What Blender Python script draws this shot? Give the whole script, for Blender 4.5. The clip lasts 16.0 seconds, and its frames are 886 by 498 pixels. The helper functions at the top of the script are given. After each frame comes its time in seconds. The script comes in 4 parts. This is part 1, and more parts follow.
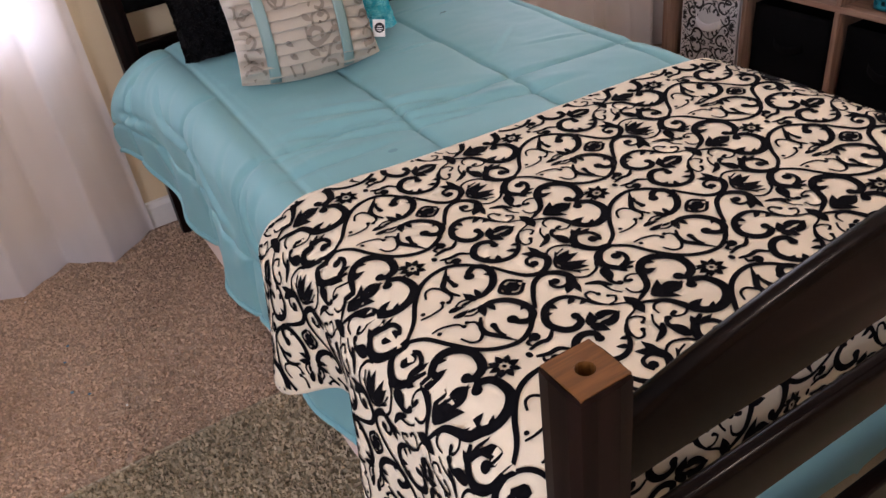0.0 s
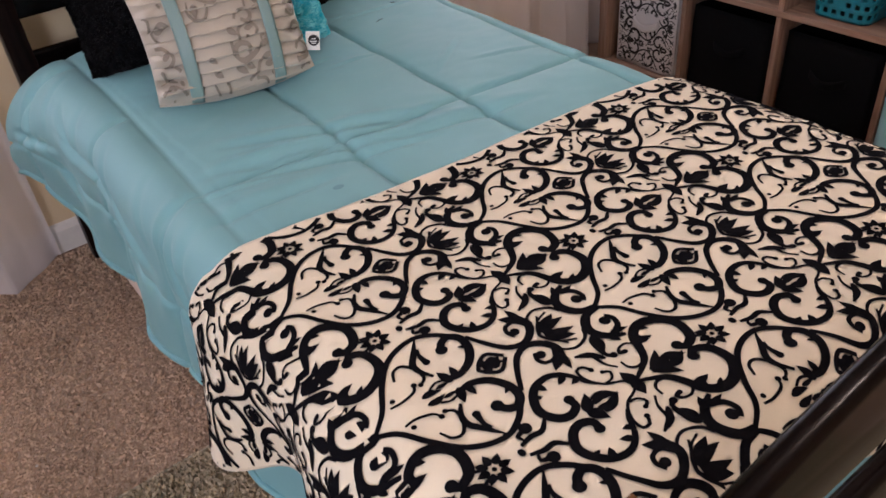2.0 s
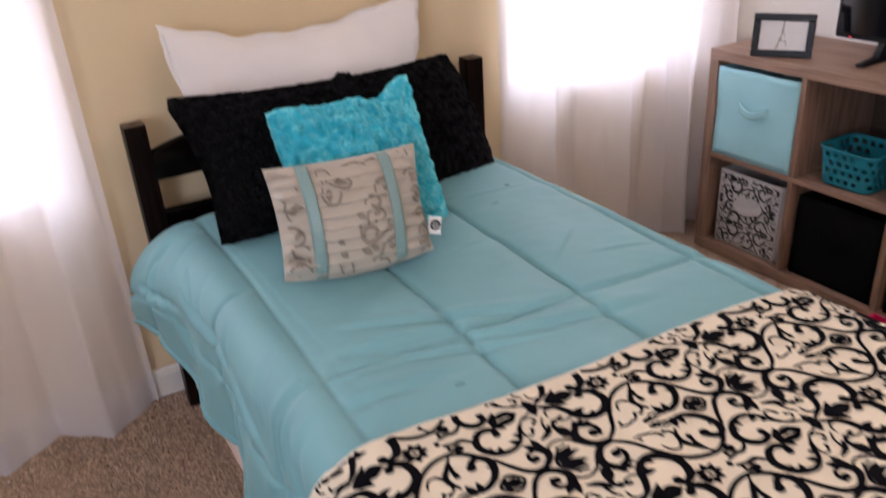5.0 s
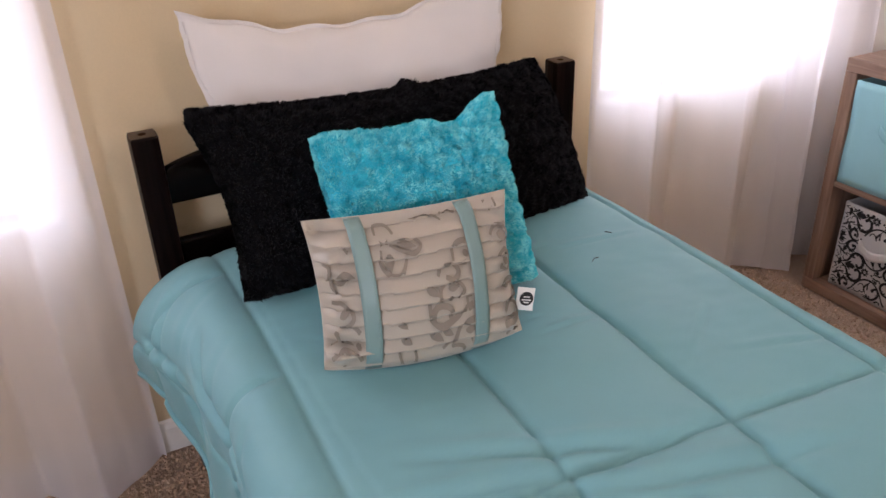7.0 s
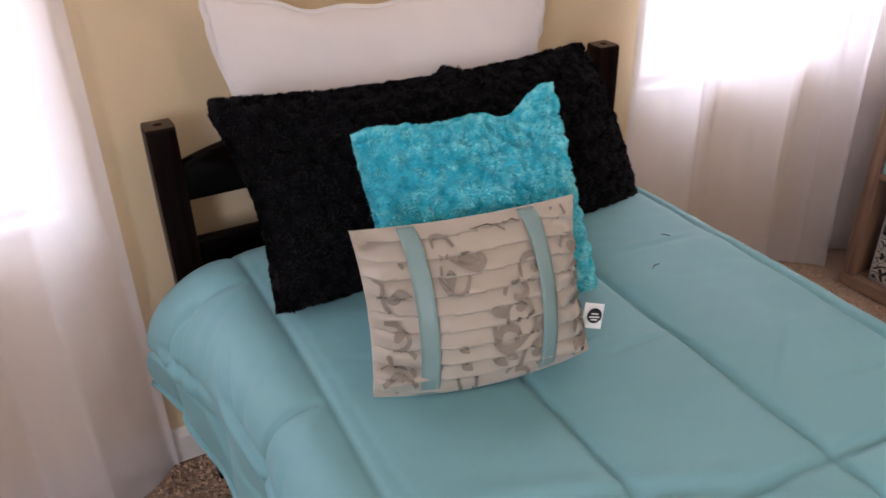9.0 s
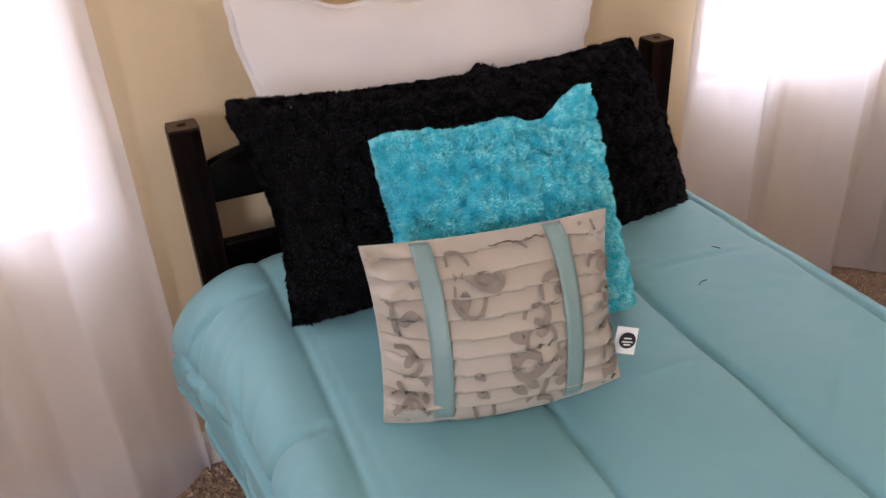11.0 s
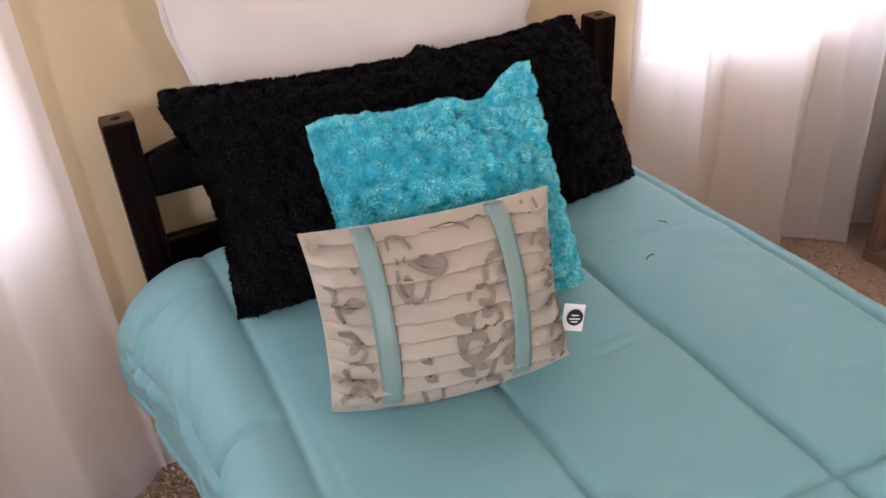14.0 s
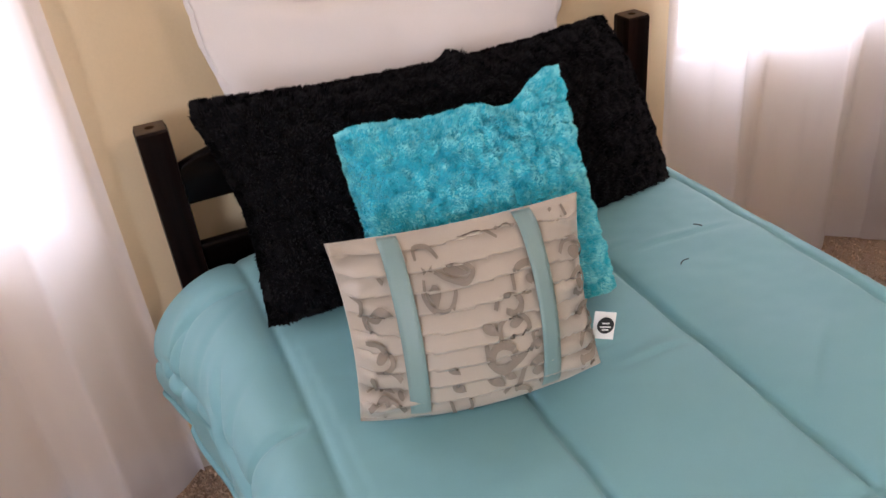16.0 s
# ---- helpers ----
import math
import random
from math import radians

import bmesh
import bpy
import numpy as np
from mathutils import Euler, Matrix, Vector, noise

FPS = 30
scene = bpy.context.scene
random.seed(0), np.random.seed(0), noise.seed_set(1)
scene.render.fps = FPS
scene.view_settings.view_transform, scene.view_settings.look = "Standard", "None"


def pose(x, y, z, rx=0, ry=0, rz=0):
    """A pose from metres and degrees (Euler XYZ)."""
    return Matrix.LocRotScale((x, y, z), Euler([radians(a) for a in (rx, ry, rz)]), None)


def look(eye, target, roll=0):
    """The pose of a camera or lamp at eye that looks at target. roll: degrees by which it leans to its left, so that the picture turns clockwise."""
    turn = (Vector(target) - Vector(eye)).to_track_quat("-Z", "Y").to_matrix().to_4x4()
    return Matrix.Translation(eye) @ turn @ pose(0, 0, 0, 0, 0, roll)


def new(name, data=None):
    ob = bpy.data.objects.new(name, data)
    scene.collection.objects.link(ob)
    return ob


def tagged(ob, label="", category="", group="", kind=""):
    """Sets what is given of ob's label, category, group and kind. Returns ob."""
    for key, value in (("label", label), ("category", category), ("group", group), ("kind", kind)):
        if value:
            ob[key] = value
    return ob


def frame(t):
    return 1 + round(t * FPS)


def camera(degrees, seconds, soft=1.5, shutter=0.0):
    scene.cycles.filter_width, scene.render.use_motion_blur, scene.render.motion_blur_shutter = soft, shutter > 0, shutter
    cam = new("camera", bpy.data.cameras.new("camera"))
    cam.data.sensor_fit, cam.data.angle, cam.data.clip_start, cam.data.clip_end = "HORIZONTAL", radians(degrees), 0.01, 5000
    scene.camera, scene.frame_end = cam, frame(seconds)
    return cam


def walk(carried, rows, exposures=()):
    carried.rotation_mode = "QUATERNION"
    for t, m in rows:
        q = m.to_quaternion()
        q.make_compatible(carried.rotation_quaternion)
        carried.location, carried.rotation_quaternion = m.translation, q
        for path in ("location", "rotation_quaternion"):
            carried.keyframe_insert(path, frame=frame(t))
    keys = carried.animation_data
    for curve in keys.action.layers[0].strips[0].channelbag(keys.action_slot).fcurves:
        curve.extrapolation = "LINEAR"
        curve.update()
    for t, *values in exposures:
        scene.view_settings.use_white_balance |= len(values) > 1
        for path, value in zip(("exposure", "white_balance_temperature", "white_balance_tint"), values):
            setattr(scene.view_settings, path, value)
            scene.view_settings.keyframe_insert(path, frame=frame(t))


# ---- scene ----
cam = camera(58.4, 16.0, 1.5, 0.5)
PATH = [
    (0, (-0.793, -2.383, 1.288), (-0.047, -0.914, 0.155), -8.3),
    (0.5, (-0.786, -2.385, 1.286), (-0.035, -0.914, 0.157), -7.7),
    (1, (-0.77, -2.357, 1.289), (-0.044, -0.913, 0.111), -6.1),
    (1.5, (-0.754, -2.286, 1.296), (0.048, -0.887, 0.114), -5.6),
    (2, (-0.745, -2.205, 1.297), (0.149, -0.866, 0.11), -5.8),
    (2.5, (-0.745, -2.184, 1.3), (0.173, -0.863, 0.111), -6.5),
    (3, (-0.748, -2.24, 1.303), (0.146, -0.889, 0.131), -6.6),
    (3.5, (-0.775, -2.315, 1.308), (0.068, -0.91, 0.16), -5.4),
    (4, (-0.784, -2.321, 1.325), (-0.017, -0.829, 0.237), -4.6),
    (4.5, (-0.776, -2.246, 1.356), (0.026, -0.715, 0.349), -4.1),
    (5, (-0.791, -2.11, 1.395), (0.087, -0.547, 0.509), -3.8),
    (5.2, (-0.804, -2.064, 1.399), (0.07, -0.472, 0.562), -3.7),
    (7.3, (-0.638, -1.624, 1.359), (0.148, -0.046, 0.415), -2.1),
    (7.5, (-0.646, -1.599, 1.36), (0.156, -0.017, 0.436), -2.5),
    (8, (-0.669, -1.55, 1.355), (0.152, 0.007, 0.403), -3.1),
    (8.5, (-0.678, -1.53, 1.355), (0.171, 0.003, 0.39), -2.6),
    (9, (-0.672, -1.5, 1.346), (0.125, 0.044, 0.356), -1.4),
    (9.5, (-0.626, -1.466, 1.346), (0.088, 0.11, 0.343), -1.5),
    (10, (-0.6, -1.45, 1.345), (0.069, 0.144, 0.338), -2.1),
    (12.3, (-0.571, -1.449, 1.329), (0.079, 0.147, 0.314), -3.9),
    (12.5, (-0.578, -1.441, 1.329), (0.072, 0.141, 0.294), -3.9),
    (13, (-0.57, -1.444, 1.325), (0.084, 0.118, 0.261), -3.4),
    (13.5, (-0.563, -1.446, 1.327), (0.116, 0.117, 0.281), -4.1),
    (14, (-0.553, -1.452, 1.324), (0.166, 0.096, 0.282), -4.0),
    (14.5, (-0.559, -1.457, 1.33), (0.139, 0.118, 0.314), -4.4),
    (15, (-0.536, -1.451, 1.324), (0.158, 0.125, 0.308), -4.3),
    (15.5, (-0.533, -1.445, 1.328), (0.105, 0.124, 0.264), -5.0),
    (16, (-0.534, -1.447, 1.331), (0.095, 0.141, 0.291), -6.1),
]
walk(cam, [(t, look(eye, target, roll)) for t, eye, target, roll in PATH], [(0.0, 0.12, 6250, 26), (4.0, 0.10, 6250, 26), (5.2, 0.14, 6220, 24), (9.0, 0.06, 6300, 24), (12.4, 0.26, 6380, 24), (16.0, 0.29, 6400, 24)])

# ---- light ----
world = bpy.data.worlds.new("sky")
scene.world = world
world.use_nodes = True
sky = world.node_tree.nodes.new("ShaderNodeTexSky")
sky.sky_type = 'NISHITA'
sky.sun_disc = False
sky.sun_elevation, sky.sun_rotation = radians(48), radians(20)
back = world.node_tree.nodes["Background"]
world.node_tree.links.new(sky.outputs["Color"], back.inputs["Color"])
back.inputs["Strength"].default_value = 0.12

WALL_Y = 0.03          # inner face of the wall behind the headboard
ROOM = (-2.3, 1.79, -3.9, 2.44)  # west, east, south, ceiling
WINDOWS = [(-1.55, -0.68, 0.645, 2.02), (0.70, 1.56, 0.645, 2.02)]


def area_lamp(name, at, aim, w, h, watts, colour):
    d = bpy.data.lights.new(name, "AREA")
    d.shape, d.size, d.size_y, d.energy, d.color = "RECTANGLE", w, h, watts, colour
    ob = new(name, d)
    ob.matrix_world = look(at, aim)
    return ob


for x0, x1, z0, z1 in WINDOWS:
    area_lamp("window_daylight", ((x0 + x1) / 2, 0.22, (z0 + z1) / 2), ((x0 + x1) / 2, -1, (z0 + z1) / 2 - 0.25), x1 - x0, z1 - z0, 13, (0.95, 0.97, 1.0))
# added fill from the west, standing in for an unseen daylight source
area_lamp("window_daylight", (-2.4, -2.9, 1.45), (-0.6, -1.9, 0.8), 1.1, 1.2, 39, (0.86, 0.93, 1.0))
bulb = bpy.data.lights.new("bulb", "POINT")
bulb.energy, bulb.color, bulb.shadow_soft_size = 21, (1.0, 0.84, 0.70), 0.10
new("bulb", bulb).location = (0.48, -2.35, 2.24)

# ---- materials ----


def material(name, colour, rough=0.6, metal=0.0, scale=40.0, vary=0.12, bump=0.15, fine=6.0, depth=0.002, sheen=0.0, spec=0.4, random=0.0):
    """A surface with two scales of noise in its colour and relief."""
    m = bpy.data.materials.new(name)
    m.use_nodes = True
    n, l = m.node_tree.nodes, m.node_tree.links
    b = n["Principled BSDF"]
    tc = n.new("ShaderNodeTexCoord")
    big, small = n.new("ShaderNodeTexNoise"), n.new("ShaderNodeTexNoise")
    big.inputs["Scale"].default_value, small.inputs["Scale"].default_value = scale / fine, scale
    big.inputs["Detail"].default_value = small.inputs["Detail"].default_value = 4
    for t in (big, small):
        l.new(tc.outputs["Object"], t.inputs["Vector"])
    mix = n.new("ShaderNodeMath")
    mix.operation = "ADD"
    l.new(big.outputs["Fac"], mix.inputs[0]), l.new(small.outputs["Fac"], mix.inputs[1])
    ramp = n.new("ShaderNodeMapRange")
    ramp.inputs["From Min"].default_value, ramp.inputs["From Max"].default_value = 0.6, 1.4
    ramp.inputs["To Min"].default_value, ramp.inputs["To Max"].default_value = 1 - vary, 1 + vary
    l.new(mix.outputs[0], ramp.inputs["Value"])
    vm = n.new("ShaderNodeVectorMath")
    vm.operation = "SCALE"
    vm.inputs[0].default_value = colour[:3]
    last = ramp.outputs["Result"]
    if random:
        oi, rr, mm = n.new("ShaderNodeObjectInfo"), n.new("ShaderNodeMapRange"), n.new("ShaderNodeMath")
        rr.inputs["To Min"].default_value, rr.inputs["To Max"].default_value = 1 - random, 1 + random
        mm.operation = "MULTIPLY"
        l.new(oi.outputs["Random"], rr.inputs["Value"]), l.new(rr.outputs["Result"], mm.inputs[0]), l.new(last, mm.inputs[1])
        last = mm.outputs[0]
    l.new(last, vm.inputs["Scale"])
    l.new(vm.outputs["Vector"], b.inputs["Base Color"])
    b.inputs["Roughness"].default_value, b.inputs["Metallic"].default_value = rough, metal
    b.inputs["Specular IOR Level"].default_value = spec
    b.inputs["Sheen Weight"].default_value = sheen
    if bump:
        bp = n.new("ShaderNodeBump")
        bp.inputs["Strength"].default_value, bp.inputs["Distance"].default_value = bump, depth
        l.new(small.outputs["Fac"], bp.inputs["Height"]), l.new(bp.outputs["Normal"], b.inputs["Normal"])
    return m


def wood(name, dark, light, rough, axis=1, scale=14.0, stretch=14.0, coat=0.0, spec=0.5, ior=1.45):
    """Grain that runs along one axis of the object."""
    m = bpy.data.materials.new(name)
    m.use_nodes = True
    n, l = m.node_tree.nodes, m.node_tree.links
    b = n["Principled BSDF"]
    tc, mp, no, ra, bp = (n.new("ShaderNode" + k) for k in ("TexCoord", "Mapping", "TexNoise", "ValToRGB", "Bump"))
    mp.inputs["Scale"].default_value = [1 if a == axis else stretch for a in range(3)]
    no.inputs["Scale"].default_value, no.inputs["Detail"].default_value, no.inputs["Distortion"].default_value = scale / 4, 6, 0.6
    l.new(tc.outputs["Object"], mp.inputs["Vector"]), l.new(mp.outputs["Vector"], no.inputs["Vector"])
    ra.color_ramp.elements[0].position, ra.color_ramp.elements[1].position = 0.3, 0.7
    ra.color_ramp.elements[0].color, ra.color_ramp.elements[1].color = (*dark, 1), (*light, 1)
    l.new(no.outputs["Fac"], ra.inputs["Fac"]), l.new(ra.outputs["Color"], b.inputs["Base Color"])
    b.inputs["Roughness"].default_value, b.inputs["Coat Weight"].default_value, b.inputs["Coat Roughness"].default_value = rough, coat, 0.25
    b.inputs["Specular IOR Level"].default_value, b.inputs["IOR"].default_value = spec, ior
    bp.inputs["Strength"].default_value, bp.inputs["Distance"].default_value = 0.12, 0.001
    l.new(no.outputs["Fac"], bp.inputs["Height"]), l.new(bp.outputs["Normal"], b.inputs["Normal"])
    return m


def sheer(name, colour, pass_light, see_through):
    """Thin cloth that lets part of the light through."""
    m = bpy.data.materials.new(name)
    m.use_nodes = True
    n, l = m.node_tree.nodes, m.node_tree.links
    n.remove(n["Principled BSDF"])
    d, t, mx, tc, no, bp = (n.new("ShaderNode" + k) for k in ("BsdfDiffuse", "BsdfTranslucent", "MixShader", "TexCoord", "TexNoise", "Bump"))
    no.inputs["Scale"].default_value, no.inputs["Detail"].default_value = 9, 5
    bp.inputs["Strength"].default_value, bp.inputs["Distance"].default_value = 0.35, 0.01
    l.new(tc.outputs["Object"], no.inputs["Vector"]), l.new(no.outputs["Fac"], bp.inputs["Height"])
    for s in (d, t):
        s.inputs["Color"].default_value = (*colour, 1)
        l.new(bp.outputs["Normal"], s.inputs["Normal"])
    mx.inputs["Fac"].default_value = pass_light
    l.new(d.outputs[0], mx.inputs[1]), l.new(t.outputs[0], mx.inputs[2])
    thin, weave = n.new("ShaderNodeBsdfTransparent"), n.new("ShaderNodeMixShader")
    weave.inputs["Fac"].default_value = see_through
    l.new(mx.outputs[0], weave.inputs[1]), l.new(thin.outputs[0], weave.inputs[2])
    l.new(weave.outputs[0], n["Material Output"].inputs["Surface"])
    return m


def glow(name, colour, strength):
    m = bpy.data.materials.new(name)
    m.use_nodes = True
    b = m.node_tree.nodes["Principled BSDF"]
    b.inputs["Base Color"].default_value = (*colour, 1)
    b.inputs["Emission Color"].default_value, b.inputs["Emission Strength"].default_value = (*colour, 1), strength
    return m


M_WALL = material("painted_wall", (0.73, 0.585, 0.375), 0.75, scale=220, vary=0.03, bump=0.25, depth=0.001, fine=60)
# bounce from the windows is put into this paler wall colour
M_WALL_BOUNCE = material("bounce_lit_wall", (0.72, 0.68, 0.62), 0.75, scale=220, vary=0.03, bump=0.2, depth=0.001, fine=60)
M_CEIL = material("ceiling_paint", (0.82, 0.81, 0.78), 0.85, scale=150, vary=0.03, bump=0.4, fine=20)
M_WHITE = material("white_trim", (0.78, 0.76, 0.72), 0.4, scale=60, vary=0.04, bump=0.05)
M_CARPET = material("carpet_base", (0.41, 0.285, 0.2), 0.95, scale=200, vary=0.22, bump=0.8, fine=50, depth=0.006, sheen=0.2)
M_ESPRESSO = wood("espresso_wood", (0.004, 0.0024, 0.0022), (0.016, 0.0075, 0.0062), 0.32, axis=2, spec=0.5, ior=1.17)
M_END_GRAIN = wood("worn_end_grain", (0.095, 0.036, 0.008), (0.20, 0.080, 0.018), 0.36, axis=0, scale=60)
M_END_DARK = wood("rubbed_dark_end", (0.022, 0.010, 0.005), (0.085, 0.036, 0.013), 0.35, axis=0, scale=50)
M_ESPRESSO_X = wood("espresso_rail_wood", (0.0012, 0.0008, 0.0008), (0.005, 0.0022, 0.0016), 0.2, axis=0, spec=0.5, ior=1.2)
M_OAK = wood("washed_oak", (0.18, 0.10, 0.066), (0.34, 0.22, 0.155), 0.5, axis=1, scale=18)
M_OAK_UP = wood("washed_oak_upright", (0.17, 0.095, 0.062), (0.32, 0.205, 0.145), 0.5, axis=2, scale=18)
# shade inside the cubbies is put into the back board's dark colour
M_BACK_SHADE = wood("shaded_back_board", (0.035, 0.021, 0.015), (0.07, 0.045, 0.033), 0.7, axis=1, scale=18)
M_COMFORTER = material("aqua_cotton", (0.178, 0.392, 0.425), 0.6, scale=900, vary=0.05, bump=0.12, fine=130, depth=0.0006, sheen=0.05, spec=0.35)
M_CREAM = material("cream_fleece", (0.76, 0.66, 0.50), 0.9, scale=700, vary=0.05, bump=0.5, fine=60, depth=0.001, sheen=0.3)
M_FLOCK = material("black_flock", (0.004, 0.0037, 0.005), 0.95, scale=900, vary=0.3, bump=0.5, fine=30, depth=0.001, spec=0.06)
M_BLACK_FUR = material("black_plush", (0.0035, 0.0033, 0.004), 0.9, scale=160, vary=0.4, bump=0.9, fine=7, depth=0.006, sheen=0.0, spec=0.12)
M_TURQ_FUR = material("turquoise_plush", (0.018, 0.56, 0.71), 0.8, scale=300, vary=0.2, bump=0.8, fine=7, depth=0.005, sheen=0.25)
M_SHAM = material("white_cotton", (0.83, 0.79, 0.77), 0.75, scale=600, vary=0.03, bump=0.2, fine=80, depth=0.001, sheen=0.1)
M_GREY = material("grey_satin", (0.45, 0.40, 0.33), 0.5, scale=700, vary=0.05, bump=0.2, fine=90, depth=0.0008, sheen=0.3)
M_TAUPE = material("taupe_print", (0.25, 0.215, 0.175), 0.55, scale=500, vary=0.12, bump=0.1, fine=40, depth=0.0005)
M_RIBBON = material("aqua_ribbon", (0.225, 0.345, 0.335), 0.42, scale=900, vary=0.04, bump=0.15, fine=100, depth=0.0005)
M_TAG = material("white_tag", (0.85, 0.84, 0.80), 0.5, scale=300, vary=0.03, bump=0.05)
M_INK = material("black_ink", (0.015, 0.014, 0.015), 0.5, scale=300, vary=0.1, bump=0.05)
M_BOX = material("box_spring_cloth", (0.74, 0.60, 0.54), 0.85, scale=500, vary=0.06, bump=0.3, fine=60, depth=0.001)
M_AQUA_BIN = material("aqua_canvas", (0.30, 0.56, 0.60), 0.8, scale=500, vary=0.06, bump=0.35, fine=60, depth=0.001)
M_BLACK_BIN = material("black_canvas", (0.0035, 0.0035, 0.004), 0.95, spec=0.08, scale=500, vary=0.2, bump=0.35, fine=60, depth=0.001)
M_DAMASK = material("white_canvas", (0.66, 0.63, 0.62), 0.85, scale=500, vary=0.05, bump=0.3, fine=60, depth=0.001)
M_TEAL = material("teal_plastic", (0.006, 0.17, 0.22), 0.38, scale=90, vary=0.1, bump=0.08)
M_BLACK = material("black_plastic", (0.005, 0.005, 0.006), 0.35, spec=0.2, scale=120, vary=0.15, bump=0.05)
M_SCREEN = material("dark_screen", (0.006, 0.006, 0.008), 0.08, scale=50, vary=0.05, bump=0.0, spec=0.6)
M_PAPER = material("white_paper", (0.74, 0.72, 0.72), 0.7, scale=200, vary=0.04, bump=0.05)
M_PINK = material("magenta_plastic", (0.55, 0.01, 0.10), 0.45, scale=120, vary=0.1, bump=0.1)
M_CURTAIN = sheer("sheer_white_curtain", (0.91, 0.885, 0.91), 0.5, 0.24)
M_OUT = glow("bright_outdoors", (0.92, 0.96, 1.0), 2.0)
M_LED = glow("red_light", (1.0, 0.03, 0.05), 0.7)
M_SHADE = glow("lamp_glass", (1.0, 0.85, 0.65), 1.5)



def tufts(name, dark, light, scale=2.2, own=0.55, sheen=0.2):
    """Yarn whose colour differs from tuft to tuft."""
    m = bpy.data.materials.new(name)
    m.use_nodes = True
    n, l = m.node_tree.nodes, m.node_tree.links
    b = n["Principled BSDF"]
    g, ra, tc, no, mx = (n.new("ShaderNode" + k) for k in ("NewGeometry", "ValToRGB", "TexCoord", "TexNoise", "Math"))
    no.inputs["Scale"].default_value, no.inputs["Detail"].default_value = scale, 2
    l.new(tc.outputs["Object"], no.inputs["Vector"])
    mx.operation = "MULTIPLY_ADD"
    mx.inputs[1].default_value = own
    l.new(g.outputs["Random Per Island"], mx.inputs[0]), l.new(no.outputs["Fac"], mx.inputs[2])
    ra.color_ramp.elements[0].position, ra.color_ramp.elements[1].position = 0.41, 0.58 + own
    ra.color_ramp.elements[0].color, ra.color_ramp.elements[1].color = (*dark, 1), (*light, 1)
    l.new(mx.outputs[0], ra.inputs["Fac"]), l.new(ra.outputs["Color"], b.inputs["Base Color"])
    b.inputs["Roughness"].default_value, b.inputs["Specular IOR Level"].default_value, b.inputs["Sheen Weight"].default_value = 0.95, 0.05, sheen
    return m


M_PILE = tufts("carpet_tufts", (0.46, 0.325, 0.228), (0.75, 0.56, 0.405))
M_BINDING = material("rug_binding", (0.46, 0.40, 0.30), 0.9, scale=400, vary=0.2, bump=0.5, fine=30)
M_RUG_BASE = material("olive_rug_base", (0.32, 0.265, 0.175), 0.95, scale=220, vary=0.2, bump=0.6, fine=40, depth=0.004)
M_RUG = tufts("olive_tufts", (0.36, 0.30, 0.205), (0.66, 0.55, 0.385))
# sheen of the leaning pile is painted as paler tones in both plush furs
M_TURQ_SHEEN_TUFT = tufts("turquoise_sheen_tufts", (0.016, 0.55, 0.70), (0.34, 0.92, 0.96), 50, 0.14, 0.0)
M_BLACK_SHEEN_TUFT = tufts("black_sheen_tufts", (0.001, 0.001, 0.0014), (0.020, 0.0185, 0.020), 44, 0.06, 0.03)

# ---- mesh helpers ----


def finish(bm, name, mat, smooth=True):
    bmesh.ops.recalc_face_normals(bm, faces=bm.faces)
    me = bpy.data.meshes.new(name)
    bm.to_mesh(me)
    bm.free()
    me.materials.append(mat)
    if smooth:
        me.polygons.foreach_set("use_smooth", [True] * len(me.polygons))
    return me


def part(name, bm, mat, parent, label="", smooth=False, at=None):
    ob = new(name, finish(bm, name, mat, smooth))
    ob.parent = parent
    if at is not None:
        ob.matrix_basis = at
    if label:
        ob["label"] = label
    return ob


def thing(name, label, category, at=(0, 0, 0), group="", kind=""):
    ob = new(name)
    ob.empty_display_size = 0.05
    ob.matrix_basis = at if isinstance(at, Matrix) else Matrix.Translation(at)
    return tagged(ob, label, category, group, kind)


def solid(name, bm, mat, label, category, kind="", smooth=False, group=""):
    return tagged(new(name, finish(bm, name, mat, smooth)), label, category, group, kind)


def add_box(bm, lo, hi, bevel=0.0, segments=2):
    r = bmesh.ops.create_cube(bm, size=1.0)
    vs = r["verts"]
    for v in vs:
        v.co = Vector([lo[i] + (hi[i] - lo[i]) * (v.co[i] + 0.5) for i in range(3)])
    if bevel:
        es = list({e for v in vs for e in v.link_edges})
        bmesh.ops.bevel(bm, geom=es, offset=bevel, segments=segments, affect="EDGES", profile=0.5)
    return bm


def box(lo, hi, bevel=0.0, segments=2):
    return add_box(bmesh.new(), lo, hi, bevel, segments)


def extrude_outline(points, axis, a, b, bevel=0.0, segments=2):
    """A closed outline in the plane across axis, drawn out from a to b."""
    bm = bmesh.new()
    place = (lambda p, h: (h, p[0], p[1])) if axis == 0 else (lambda p, h: (p[0], h, p[1])) if axis == 1 else (lambda p, h: (p[0], p[1], h))
    f = bm.faces.new([bm.verts.new(place(p, a)) for p in points])
    r = bmesh.ops.extrude_face_region(bm, geom=[f])
    shift = Vector(place((0, 0), b - a))
    for v in r["geom"]:
        if isinstance(v, bmesh.types.BMVert):
            v.co += shift
    if bevel:
        bmesh.ops.bevel(bm, geom=list(bm.edges), offset=bevel, segments=segments, affect="EDGES", profile=0.5)
    return bm


